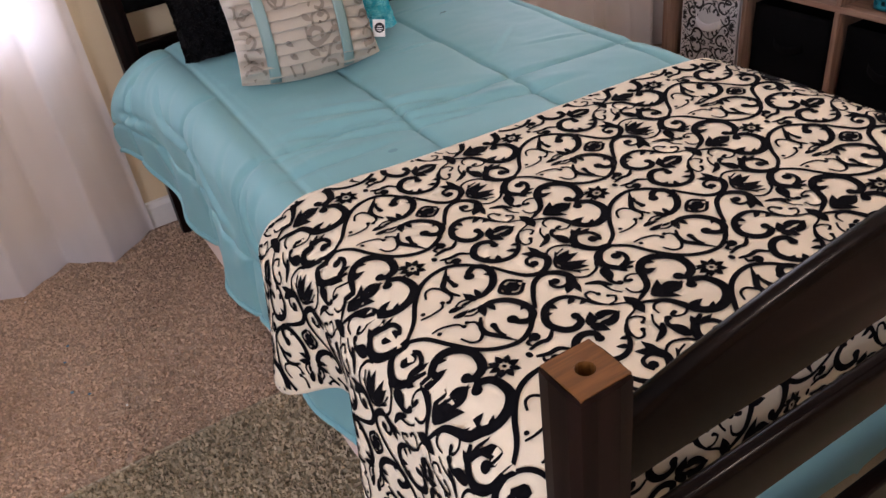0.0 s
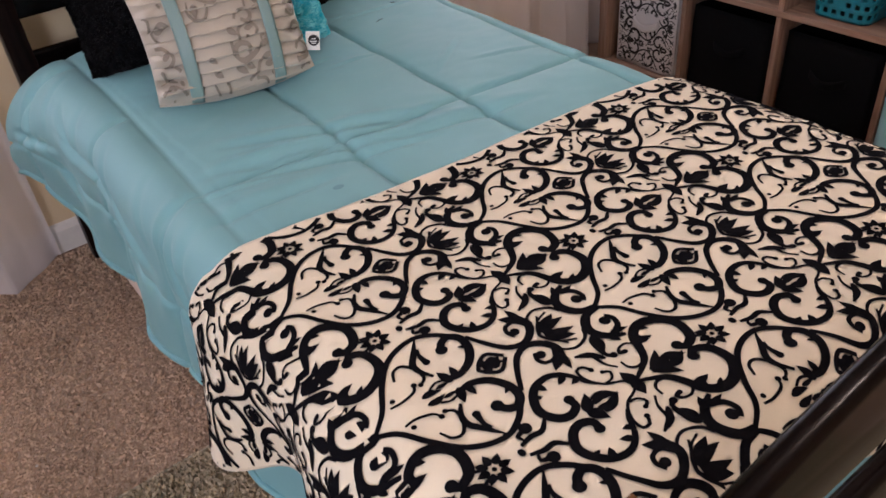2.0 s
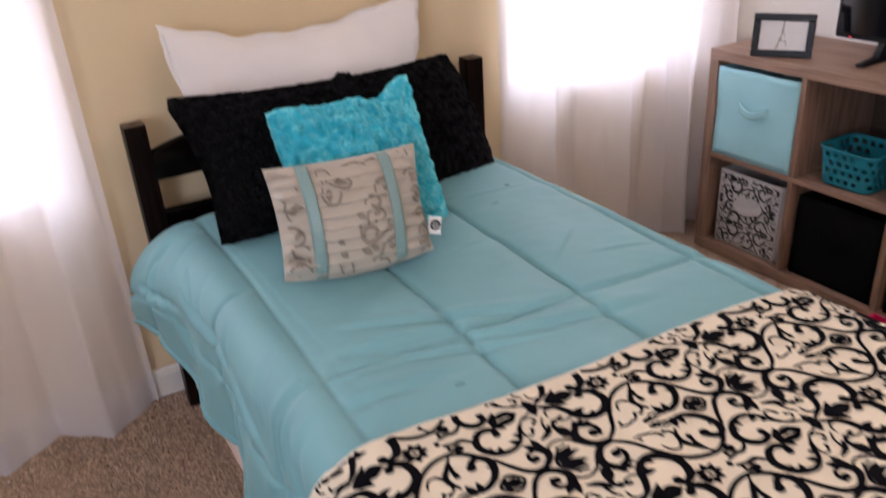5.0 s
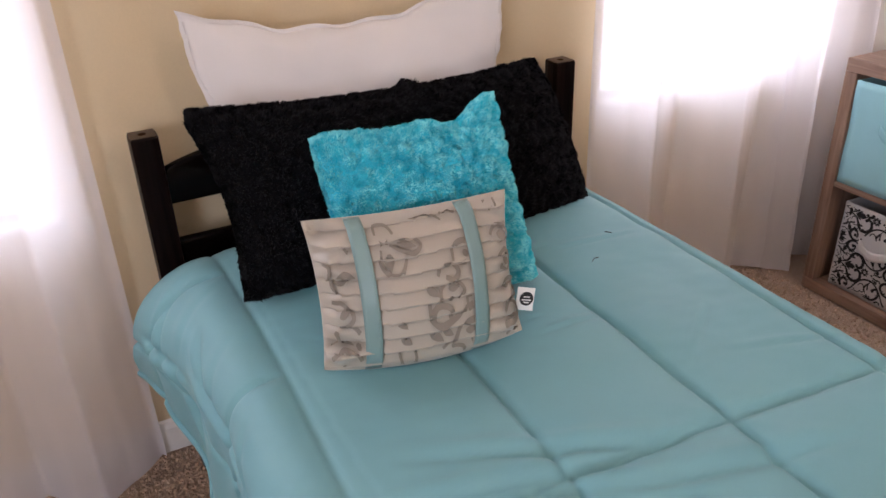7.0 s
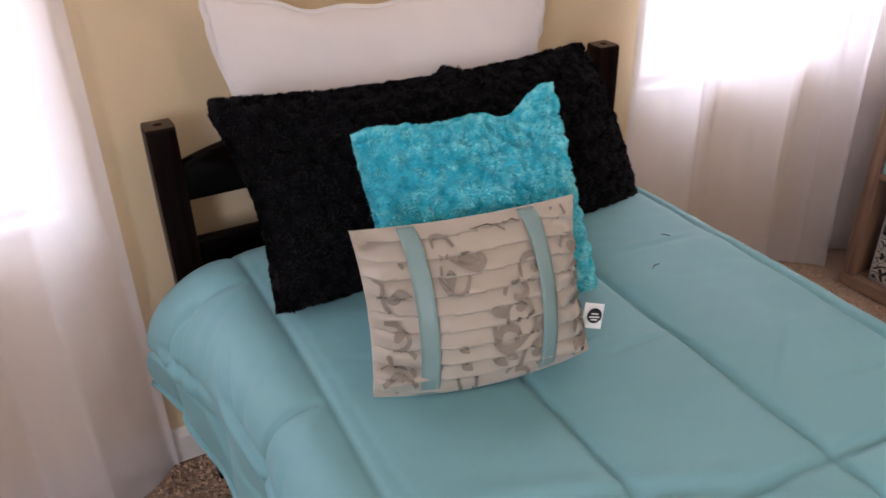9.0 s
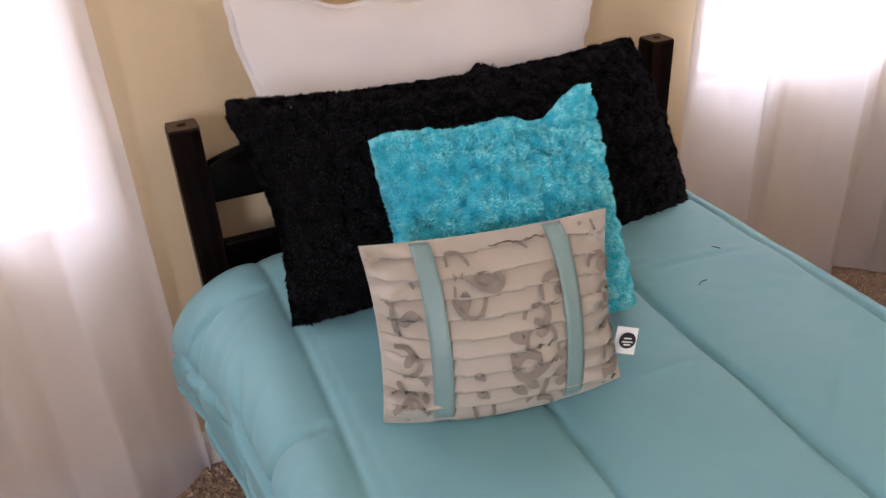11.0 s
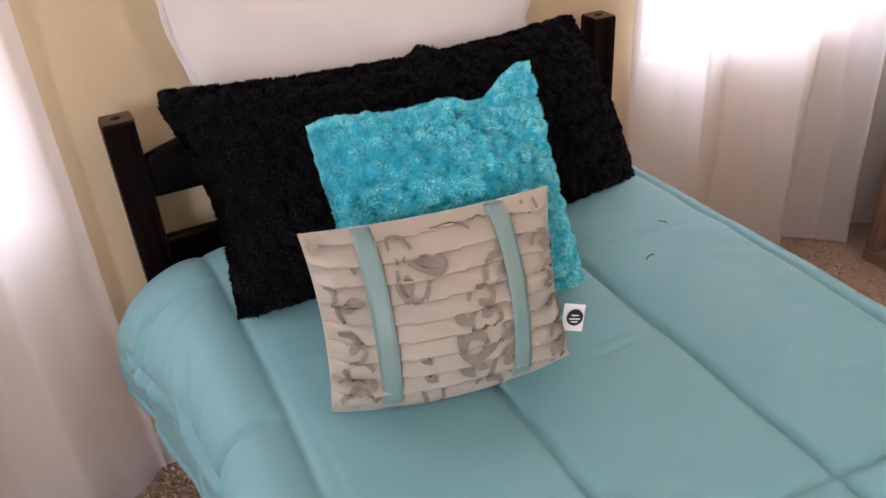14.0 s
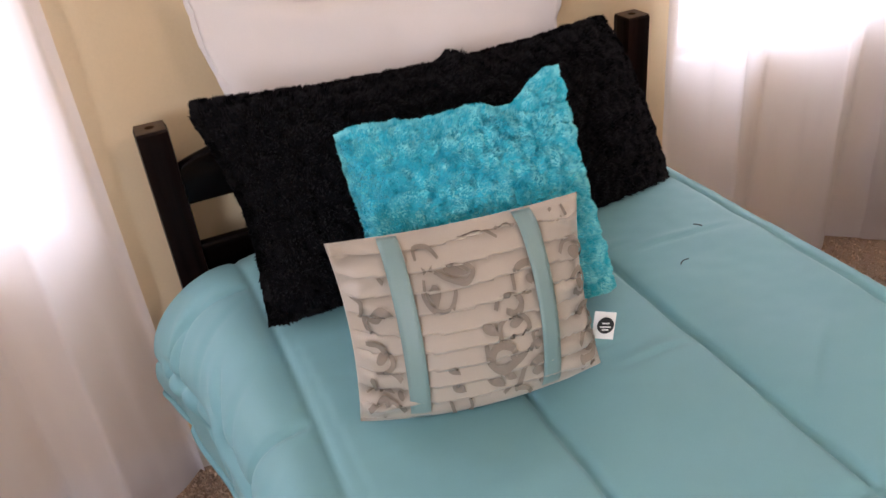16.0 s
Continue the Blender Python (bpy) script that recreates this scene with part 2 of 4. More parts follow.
def sheet(fn, us, vs, thickness=0.0):
    """A grid of fn(u, v); with a thickness, a second layer lies under it (against the way from u to v) and the rim is closed."""
    bm = bmesh.new()
    pts = [[Vector(fn(u, v)) for v in vs] for u in us]
    nu, nv = len(us), len(vs)
    rows = [[bm.verts.new(p) for p in r] for r in pts]

    def skin(g, flip):
        for i in range(nu - 1):
            for j in range(nv - 1):
                q = (g[i][j], g[i + 1][j], g[i + 1][j + 1], g[i][j + 1])
                bm.faces.new(q[::-1] if flip else q)
    skin(rows, thickness < 0)
    if thickness:
        low = []
        for i in range(nu):
            line = []
            for j in range(nv):
                du = pts[min(i + 1, nu - 1)][j] - pts[max(i - 1, 0)][j]
                dv = pts[i][min(j + 1, nv - 1)] - pts[i][max(j - 1, 0)]
                line.append(bm.verts.new(pts[i][j] - du.cross(dv).normalized() * thickness))
            low.append(line)
        skin(low, thickness > 0)
        rim = [(i, 0) for i in range(nu)] + [(nu - 1, j) for j in range(1, nv)] + [(i, nv - 1) for i in range(nu - 2, -1, -1)] + [(0, j) for j in range(nv - 2, 0, -1)]
        for (a, b), (c, d) in zip(rim, rim[1:] + rim[:1]):
            bm.faces.new((rows[a][b], rows[c][d], low[c][d], low[a][b]))
    return bm


def steps(a, b, n):
    return [a + (b - a) * i / n for i in range(n + 1)]


def wall_with_holes(x0, x1, z0, z1, y0, y1, holes):
    """A wall along x with rectangular openings right through it."""
    bm = bmesh.new()
    xs = [x0]
    for a, b, c, d in holes:
        add_box(bm, (xs[-1], y0, z0), (a, y1, z1))
        add_box(bm, (a, y0, z0), (b, y1, c))
        add_box(bm, (a, y0, d), (b, y1, z1))
        xs.append(b)
    add_box(bm, (xs[-1], y0, z0), (x1, y1, z1))
    return bm


# ---- the room ----
W, E, S, H = ROOM
floor = solid("floor", box((W - 0.1, S - 0.1, -0.06), (E + 0.1, WALL_Y + 0.1, -0.006)), M_CARPET, "tan cut-pile wall-to-wall carpet", "floor", "structure")
solid("ceiling", box((W - 0.1, S - 0.1, H), (E + 0.1, WALL_Y + 0.14, H + 0.1)), M_CEIL, "plain white painted ceiling", "ceiling", "structure")
solid("wall_north", wall_with_holes(W - 0.1, E + 0.1, 0, H, WALL_Y, WALL_Y + 0.14, WINDOWS), M_WALL, "pale yellow painted wall behind the bed", "wall", "structure")
solid("wall_east", box((E, S, 0), (E + 0.1, WALL_Y, H)), M_WALL_BOUNCE, "painted wall behind the cube shelf, window bounce put into its pale colour", "wall", "structure")
solid("wall_south", box((W, S - 0.1, 0), (E, S, H)), M_WALL, "pale yellow painted wall", "wall", "structure")
# the gap in this wall is made up to let the west fill through
west = bmesh.new()
for lo, hi in (((W - 0.1, S, 0), (W, -3.5, H)), ((W - 0.1, -2.3, 0), (W, WALL_Y, H)), ((W - 0.1, -3.5, 0), (W, -2.3, 0.8)), ((W - 0.1, -3.5, 2.1), (W, -2.3, H))):
    add_box(west, lo, hi)
solid("wall_west", west, M_WALL, "pale yellow painted wall with an unseen opening added for fill light", "wall", "structure")
base_outline = [(0, 0), (-0.014, 0), (-0.014, 0.07), (-0.008, 0.085), (0, 0.09)]
solid("baseboard", extrude_outline([(WALL_Y - 0.001 + a, b) for a, b in base_outline], 0, W, E), M_WHITE, "off-white painted baseboard along the wall", "baseboard", "structure")
solid("baseboard_east", extrude_outline([(E - 0.001 + a, b) for a, b in base_outline], 1, S, WALL_Y - 0.016), M_WHITE, "off-white painted baseboard along the wall", "baseboard", "structure")

for i, (x0, x1, z0, z1) in enumerate(WINDOWS):
    win = thing("window_%d" % (i + 1), "bright white-framed sash window behind sheer curtains", "window", kind="structure")
    fr = bmesh.new()
    for lo, hi in (((x0, z0), (x0 + 0.04, z1)), ((x1 - 0.04, z0), (x1, z1)), ((x0 + 0.04, z0), (x1 - 0.04, z0 + 0.04)), ((x0 + 0.04, z1 - 0.04), (x1 - 0.04, z1)), ((x0 + 0.04, (z0 + z1) / 2 - 0.02), (x1 - 0.04, (z0 + z1) / 2 + 0.02))):
        add_box(fr, (lo[0], WALL_Y + 0.05, lo[1]), (hi[0], WALL_Y + 0.10, hi[1]), 0.003, 1)
    part("window_frame", fr, M_WHITE, win)
    part("window_sill", box((x0 + 0.002, WALL_Y - 0.004, z0 + 0.002), (x1 - 0.002, WALL_Y + 0.048, z0 + 0.022), 0.004), M_WHITE, win)
solid("backdrop", box((-6, 3.0, -2), (6, 3.05, 6)), M_OUT, "overexposed daylight outside the windows", "backdrop", "structure")

# ---- the bed ----
TOP = 0.622            # top of the comforter
FOOT_Y, HEAD_Y = -2.052, -0.03
POST_H = 0.843
bed = thing("bed", "dark espresso wooden twin bed with arched end rails", "bed", (0, 0, 0))


def post(x, y, size, hole):
    """A square bed post with softened edges and a round dowel hole in its top."""
    bm = bmesh.new()
    h = size / 2
    ring = []
    for k in range(16):
        a = 2 * math.pi * k / 16
        c, s_ = math.cos(a), math.sin(a)
        f = h / (abs(c) ** 9 + abs(s_) ** 9) ** (1 / 9)
        ring.append((c, s_, f))
    layers = [(0.0, 1.0, 0), (POST_H - 0.004, 1.0, 0), (POST_H, 0.94, 0), (POST_H, hole, 1), (POST_H - 0.05, hole, 1)]
    rows = []
    for z, k, rnd in layers:
        if rnd:
            rows.append([bm.verts.new((x + c * k, y + s_ * k, z)) for c, s_, f in ring])
        else:
            rows.append([bm.verts.new((x + c * f * k, y + s_ * f * k, z)) for c, s_, f in ring])
    for a, b in zip(rows, rows[1:]):
        for k in range(16):
            bm.faces.new((a[k], a[(k + 1) % 16], b[(k + 1) % 16], b[k]))
    bm.faces.new(rows[-1])
    return bm


def worn_top(x, y, size, hole):
    """The rubbed end of a post round its dowel hole."""
    bm = bmesh.new()
    rows = []
    for z in (POST_H - 0.003, POST_H + 0.0012):
        inner, outer = [], []
        for k in range(16):
            c, s_ = math.cos(math.pi * k / 8), math.sin(math.pi * k / 8)
            f = size / 2 / max(abs(c), abs(s_)) * (1.0 if z < POST_H else 0.985)
            inner.append(bm.verts.new((x + c * hole, y + s_ * hole, z)))
            outer.append(bm.verts.new((x + c * f, y + s_ * f, z)))
        rows += [inner, outer]
    for k in range(16):
        j = (k + 1) % 16
        bm.faces.new((rows[2][k], rows[3][k], rows[3][j], rows[2][j]))
        bm.faces.new((rows[1][k], rows[1][j], rows[3][j], rows[3][k]))
        bm.faces.new((rows[0][j], rows[0][k], rows[2][k], rows[2][j]))
    bm.faces.new(rows[0])
    for v in rows[0]:
        v.co.z -= 0.016
    return bm


def arch_rail(y0, y1, x0, x1, low, high, rise):
    """An end rail whose upper edge swells to a low arch."""
    top = [(x, high + rise * (math.sin(math.pi * (x - x0) / (x1 - x0)) ** 0.8 if x0 < x < x1 else 0)) for x in steps(x0, x1, 28)]
    return extrude_outline([(x0, low)] + [(x1, low)] + top[::-1], 1, y0, y1, 0.0115, 4)


P = 0.057
for x in (-0.53 + P / 2, 0.53 - P / 2):
    for y in (HEAD_Y - P / 2, FOOT_Y + P / 2):
        upright = part("post", post(x, y, P, 0.010), M_ESPRESSO, bed)
        part("end_grain", worn_top(x, y, P - 0.006, 0.0088), M_END_GRAIN if y < -1 else M_END_DARK, upright, "worn brown post top with a dowel hole" if y < -1 else "rubbed dark brown post top")
XI = 0.53 - P + 0.012
for y, under, low, high in ((HEAD_Y - 0.045, 0.688, 0.49, 0.607), (FOOT_Y + 0.012, 0.688, 0.521, 0.604)):
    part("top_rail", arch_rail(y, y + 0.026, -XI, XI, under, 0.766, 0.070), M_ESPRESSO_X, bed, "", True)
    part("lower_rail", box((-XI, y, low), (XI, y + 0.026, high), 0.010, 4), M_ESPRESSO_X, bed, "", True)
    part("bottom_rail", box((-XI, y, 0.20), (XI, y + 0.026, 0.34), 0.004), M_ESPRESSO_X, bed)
for x in (-0.47, 0.36):
    part("side_rail", box((x, FOOT_Y + P, 0.02), (x + 0.025, HEAD_Y - P, 0.068), 0.004), M_ESPRESSO, bed)

solid("box_spring", box((-0.512, -1.90, 0.07), (0.40, -0.12, 0.40), 0.03, 3), M_BOX, "pinkish white cloth box spring under the mattress", "box spring")
solid("mattress", box((-0.47, -1.89, 0.402), (0.39, -0.17, 0.57), 0.06, 4), M_SHAM, "white mattress under the comforter", "mattress")


def fall(d, r, flare):
    """Way over an edge: how far out and how far down after a length d of cloth past the edge of radius r."""
    if d <= 0:
        return 0.0, 0.0
    q = r * math.pi / 2
    if d < q:
        return r * math.sin(d / r), r * (1 - math.cos(d / r))
    return r + (d - q) * flare, r + (d - q) * math.sqrt(1 - flare * flare)


SEAMS_X = [-0.70, -0.434, -0.168, 0.092, 0.375, 0.64]
SEAMS_Y = [-1.04, -1.56]
HALF_L, HALF_R, EDGE_R = 0.455, 0.370, 0.075


def side_of(s):
    return (-1, HALF_L) if s < 0 else (1, HALF_R)


def over_side(s):
    """Length of cloth past the rounded edge of the mattress."""
    return max(0.0, abs(s) - side_of(s)[1] - 0.06)


def side_wave(s, t):
    return over_side(s) * (0.07 * noise.noise((t * 4.5, 0.3, 2.0)) + 0.035 * math.sin(t * 19 + 3 * noise.noise((t * 2, 0.5, 5))))


def head_round(s, t):
    """How far the cloth has swelled into the loose roll at the head end, on the window side."""
    return max(0.0, min(1.0, (t + 0.60) / 0.46)) ** 1.4 if s < 0 else 0.0


def bed_cloth(s, t, lift):
    """Cloth laid over the mattress: flat on top, rounded over the sides and the foot, hanging below. lift: how far it lies above the lowest layer."""
    sgn, half = side_of(s)
    k = head_round(s, t)
    half -= 0.03 * k
    ox, dx = fall(abs(s) - half, EDGE_R + lift + 0.125 * k, 0.045 - 0.25 * k)
    oy, dy = fall(-1.90 - t, 0.045 + lift, 0.02)
    x = sgn * (min(abs(s), half) + ox)
    y = max(t, -1.90) - oy
    he = max(0.0, t + 0.27)
    # the upper edge of the mattress rounds off at the head
    return Vector((x + sgn * side_wave(s, t), y, TOP + lift - math.hypot(dx, dy) - 1.9 * he * he))


def crease(s, t, s0, t0, angle, length, width, depth):
    """One fold of cloth, a soft ridge with a sharp valley at its side."""
    a = radians(angle)
    ds, dt = s - s0, t - t0
    along = ds * math.cos(a) + dt * math.sin(a)
    across = -ds * math.sin(a) + dt * math.cos(a) + 0.06 * along * along
    k = max(0.0, 1 - (along / length) ** 2)
    return depth * k * (math.exp(-(across / width) ** 2) - 1.3 * math.exp(-((across + width * 1.2) / (width * 0.55)) ** 2))


def comforter(s, t):
    p = bed_cloth(s, t, 0.0)
    sgn = side_of(s)[0]
    seam_x = s + 0.012 * math.sin(t * 3.3)
    seam_y = t + 0.13 * (s + 0.43) * 0.55
    d = min([abs(seam_x - a) for a in SEAMS_X] + [abs(seam_y - b) for b in SEAMS_Y])
    if s < -0.434:
        d = min(d, abs(t + 0.29 + 0.1 * (s + 0.434)), abs(t + 0.66))
    soft = 0.4 if abs(seam_x + 0.434) < 0.03 else 1.0
    puff = (0.010 if s > -0.40 else 0.008) * (1 - math.exp(-d / 0.03)) - 0.008 * soft * math.exp(-(d / 0.0055) ** 2) - 0.004
    taut = 1 - 0.8 * min(1.0, max(0.0, (-s - 0.36) / 0.12))
    wr = taut * (0.006 * noise.noise((s * 3.1, t * 8.0, 1.7)) + 0.0022 * noise.noise((s * 9, t * 14, 4.2)) + 0.0008 * noise.noise((s * 26, t * 40, 6.0)))
    for k in range(6):
        r1, r2, r3 = noise.noise((k * 1.7, 0.2, 0.5)), noise.noise((k * 2.3, 1.2, 3.5)), noise.noise((k * 3.1, 2.2, 7.5))
        wr += crease(s, t, -0.20 + 0.55 * r1, -1.06 + 0.16 * r2, -14 + 30 * r3, 0.16 + 0.15 * abs(r2), 0.015 + 0.012 * abs(r1), 0.007) * taut
    for k in range(14):
        q1, q2, q3 = noise.noise((k * 1.9, 7.2, 0.5)), noise.noise((k * 2.7, 3.2, 8.5)), noise.noise((k * 3.7, 9.2, 2.5))
        wr += crease(s, t, 0.0 + 0.75 * q1, -0.75 + 0.75 * q2, 8 + 75 * q3, 0.07 + 0.1 * abs(q1), 0.008, 0.0026)
    for k in range(7):
        wr += crease(s, t, -0.53 + 0.10 * noise.noise((k * 1.3, 5, 0)), -0.36 - 0.19 * k, 30 + 90 * noise.noise((k * 2.1, 9, 1)), 0.08, 0.016, 0.002)
    if s < -0.47:
        # the side seam is gathered: short tucks run across it, longer ones hang below
        ds = seam_x + 0.70
        tuck = noise.noise((t * 15 + s * 5, s * 3, 3.3))
        wr += max(0.05, min(1.0, (-0.45 - t) / 0.2)) * (0.013 * math.exp(-(ds / 0.05) ** 2) * tuck + 0.006 * math.exp(-((ds + 0.10) / 0.09) ** 2) * noise.noise((t * 11, s * 2.5, 8.1)))
        for s0, t0, a, ln, wd, dp in ((-0.60, -0.62, 84, 0.17, 0.011, 0.014), (-0.565, -0.50, 62, 0.09, 0.010, 0.010), (-0.66, -0.33, 100, 0.12, 0.012, 0.015), (-0.70, -0.40, 40, 0.10, 0.012, 0.011),
                                      (-0.55, -1.03, 4, 0.12, 0.012, 0.012), (-0.62, -1.10, 20, 0.11, 0.011, 0.011), (-0.63, -0.86, 70, 0.13, 0.012, 0.010), (-0.60, -0.28, 25, 0.12, 0.013, 0.010), (-0.78, -0.75, 12, 0.10, 0.014, 0.011)):
            wr += crease(s, t, s0, t0, a, ln, wd * 1.4, dp * 0.6)
    w = min(1.0, max(0.0, abs(s) - side_of(s)[1]) / 0.11)
    p.z += (puff + wr) * (1 - 0.85 * w)
    p.x += sgn * (puff + wr) * w
    return p


HEM_L, HEM_R = -HALF_L - 0.405, HALF_R + 0.40


def comforter_uv(u, t):
    # the hem runs higher at the head end
    lo = HEM_L + 0.075 * max(0.0, (t + 0.75) / 0.63) ** 1.2 - 0.012 * math.sin(t * 7)
    return comforter(lo + (HEM_R - lo) * u, t)


quilt = thing("comforter", "aqua quilted comforter spread over the bed", "comforter")
part("quilted_cloth", sheet(comforter_uv, steps(0, 1, 340), steps(-2.34, -0.125, 400), 0.012), M_COMFORTER, quilt, "", True)


def hem_roll(u, t):
    a = u * 2 * math.pi
    p = comforter_uv(0.0, t)
    return p + Vector((0.007 * math.cos(a) - 0.001, 0, 0.007 * math.sin(a)))


part("piped_hem", sheet(hem_roll, steps(0, 1, 8), steps(-2.34, -0.125, 200)), M_COMFORTER, quilt, "", True)


def blanket(s, t):
    """The throw lies on the comforter and hangs a little freer at its sides."""
    p = bed_cloth(s, t, 0.016)
    sgn = side_of(s)[0]
    over = over_side(s)
    free = over * (0.02 + 0.12 * noise.noise((t * 5.5, 0.7, 9.0)) + 0.08 * math.sin(t * 18 + 0.6))
    lumps = 0.004 * noise.noise((s * 6, t * 6, 3.3)) + 0.002 * noise.noise((s * 15, t * 15, 8.0))
    p.z += lumps + 0.003
    p.x += sgn * (free + (0.010 + lumps if over else 0))
    under = max(0.0, -1.98 - t)
    p.y -= under * (0.10 + 0.10 * math.sin(s * 21) + 0.08 * noise.noise((s * 5, t, 1)))
    return p


BL_LEFT, BL_RIGHT, BL_FOOT = -HALF_L - 0.35, HALF_R + 0.36, -2.108


def blanket_edge(s):
    """Where the upper edge of the throw runs across the bed."""
    return -1.262 - 0.062 * (s + 0.44) + 0.005 * math.sin(s * 9)


def left_hem(t):
    """The hem on the window side rises and falls along the bed."""
    return BL_LEFT - 0.012 + 0.075 * math.exp(-((t + 1.47) / 0.12) ** 2) + 0.010 * math.sin(t * 24)


def blanket_uv(u, v):
    lo = left_hem(-1.24 + (BL_FOOT + 1.24) * v)
    s = lo + (BL_RIGHT - lo) * u
    top = blanket_edge(s)
    return blanket(s, top + (BL_FOOT - top) * v)


throw = thing("throw_blanket", "cream fleece throw with black scroll print on the bed", "blanket")
part("cloth", sheet(blanket_uv, steps(0, 1, 190), steps(0, 1, 120), -0.004), M_CREAM, throw, "", True)

# ---- printed scrolls ----


def spline(points, step):
    """Evenly stepped points on a smooth curve through the given ones."""
    p = [Vector((*q, 0)) for q in points]
    p = [p[0] * 2 - p[1]] + p + [p[-1] * 2 - p[-2]]
    out = []
    for a, b, c, d in zip(p, p[1:], p[2:], p[3:]):
        n = max(2, int((c - b).length / step))
        for k in range(n):
            f = k / n
            out.append(0.5 * ((2 * b) + (c - a) * f + (2 * a - 5 * b + 4 * c - d) * f * f + (3 * b - a - 3 * c + d) * f ** 3))
    return out + [p[-2]]


class Motif:
    """Strokes and leaves in millimetres; every shape is a strip of left and right points."""

    def __init__(self, ink=1.24):
        self.strips, self.ink = [], ink

    def stroke(self, points, w0, w1, w2, knob=0.0):
        c = spline(points, 3.5)
        n = len(c) - 1
        strip = []
        for i, q in enumerate(c):
            d = (c[min(i + 1, n)] - c[max(i - 1, 0)]).normalized()
            f = i / n
            w = (w0 * (1 - f) + w2 * f + (w1 - (w0 + w2) / 2) * 4 * f * (1 - f)) / 2
            side = Vector((-d.y, d.x, 0)) * max(w * self.ink, 1.5)
            strip.append((q + side, q - side))
        self.strips.append(strip)
        if knob:
            self.disc(c[-1], knob)

    def disc(self, at, r):
        self.strips.append([(at + Vector((r * math.cos(a), r * math.sin(a), 0)), at + Vector((r * math.cos(a), -r * math.sin(a), 0))) for a in steps(0, math.pi, 8)])

    def leaf(self, a, b, w, bend=0.0):
        a, b = Vector((*a[:2], 0)), Vector((*b[:2], 0))
        d = b - a
        side = Vector((-d.y, d.x, 0)).normalized()
        strip = []
        for f in steps(0, 1, 7):
            m = a + d * f + side * bend * math.sin(math.pi * f)
            k = self.ink * w / 2 * math.sin(math.pi * min(1, f * 0.96 + 0.04) ** 0.75)
            strip.append((m + side * k, m - side * k))
        self.strips.append(strip)

    def mirrored(self, about):
        flip = lambda p: Vector((p.x, 2 * about - p.y, 0))
        return [[(flip(b), flip(a)) for a, b in s] for s in self.strips]


def scroll_print():
    """One repeat of the print round its small flower; the half drawn here is mirrored about the flower's axis."""
    m = Motif()
    # stem and scroll from the crossing towards the flower
    m.stroke([(-122, 0), (-101, 11), (-89, 20), (-81, 35), (-75, 51), (-61, 63), (-45, 65), (-28, 57), (-17, 42), (-17, 24), (-24, 10), (-38, 5), (-44, 12)], 3.4, 10.9, 8.4, 7.2)
    m.leaf((-60, 64), (-47, 53), 6.7)
    m.leaf((-79, 45), (-54, 42), 9.4)
    m.leaf((-71, 55), (-65, 46), 5.2)
    # open ring on the stem
    m.stroke([(-89, 20), (-80, 32), (-81, 44), (-91, 51), (-101, 49)], 3.0, 3.0, 3.0)
    m.stroke([(-101, 49), (-105, 43), (-98, 41)], 3.0, 4.5, 5.3, 3.4)
    m.stroke([(-95, 16), (-106, 15), (-113, 21), (-114, 32)], 3.0, 3.4, 1.5)
    # winged leaf
    m.leaf((-111, 84), (-123, 51), 13.9, 2.4)
    m.stroke([(-111, 69), (-118, 58), (-118, 49), (-112, 45)], 3.7, 4.5, 6.0, 4.8)
    m.stroke([(-151, 69), (-134, 61), (-123, 47)], 1.5, 7.5, 3.0)
    m.stroke([(-133, 58), (-130, 40), (-122, 28)], 3.8, 3.0, 0.8)
    # curled tendrils
    m.stroke([(-122, 0), (-135, 10), (-151, 17), (-161, 29), (-165, 42), (-163, 52), (-154, 52), (-149, 43)], 2.7, 3.1, 3.5, 3.5)
    m.stroke([(-150, 18), (-140, 19), (-134, 28), (-141, 33)], 2.7, 3.0, 3.4, 3.0)
    # scroll away from the flower
    m.stroke([(161, 23), (153, 33), (148, 46), (137, 59), (122, 65), (104, 61), (91, 48), (85, 30), (94, 13), (108, 7), (121, 13), (121, 24)], 2.8, 8.7, 7.7, 6.3)
    m.leaf((140, 55), (126, 47), 7.3)
    m.leaf((151, 43), (138, 39), 6.5)
    m.leaf((106, 61), (111, 48), 7.3)
    m.leaf((91, 48), (102, 45), 5.9)
    # crossing
    m.leaf((-123, -4), (-127, 21), 13.0)
    # small tulips
    m.leaf((-97, -4), (-70, 23), 11.9, -1.7)
    m.leaf((-76, 8), (-46, -3), 10.9, 1.9)
    m.leaf((-89, 2), (-62, 3), 6.8)
    m.leaf((125, 0), (140, 21), 11.9, -1.7)
    m.leaf((141, 12), (171, -2), 10.2, 1.8)
    m.leaf((134, 6), (156, 4), 6.3)
    # flower and its stalk
    m.disc(Vector((36, 1, 0)), 4.2)
    m.disc(Vector((59, 23, 0)), 7.6)
    m.stroke([(83, 20), (71, 10), (57, 11), (41, 7)], 3.4, 5.9, 3.4)
    m.stroke([(59, 23), (46, 19), (48, 12)], 4.2, 5.0, 2.5)
    m.stroke([(-20, 11), (-14, 8), (-9, 5)], 4.1, 3.3, 1.6)
    # ogee and its spirals
    m.stroke([(-74, 122), (-50, 103), (-32, 73), (-11, 46), (13, 31), (40, 27), (61, 37), (76, 52)], 4.8, 6.1, 6.1)
    m.stroke([(-69, 118), (-89, 116), (-103, 102), (-105, 87), (-95, 73), (-76, 62)], 4.9, 10.6, 4.1)
    m.stroke([(-87, 71), (-72, 80), (-68, 94), (-74, 102)], 7.8, 6.1, 6.1)
    m.disc(Vector((-79, 95, 0)), 7.4)
    m.leaf((-89, 75), (-65, 70), 7.6)
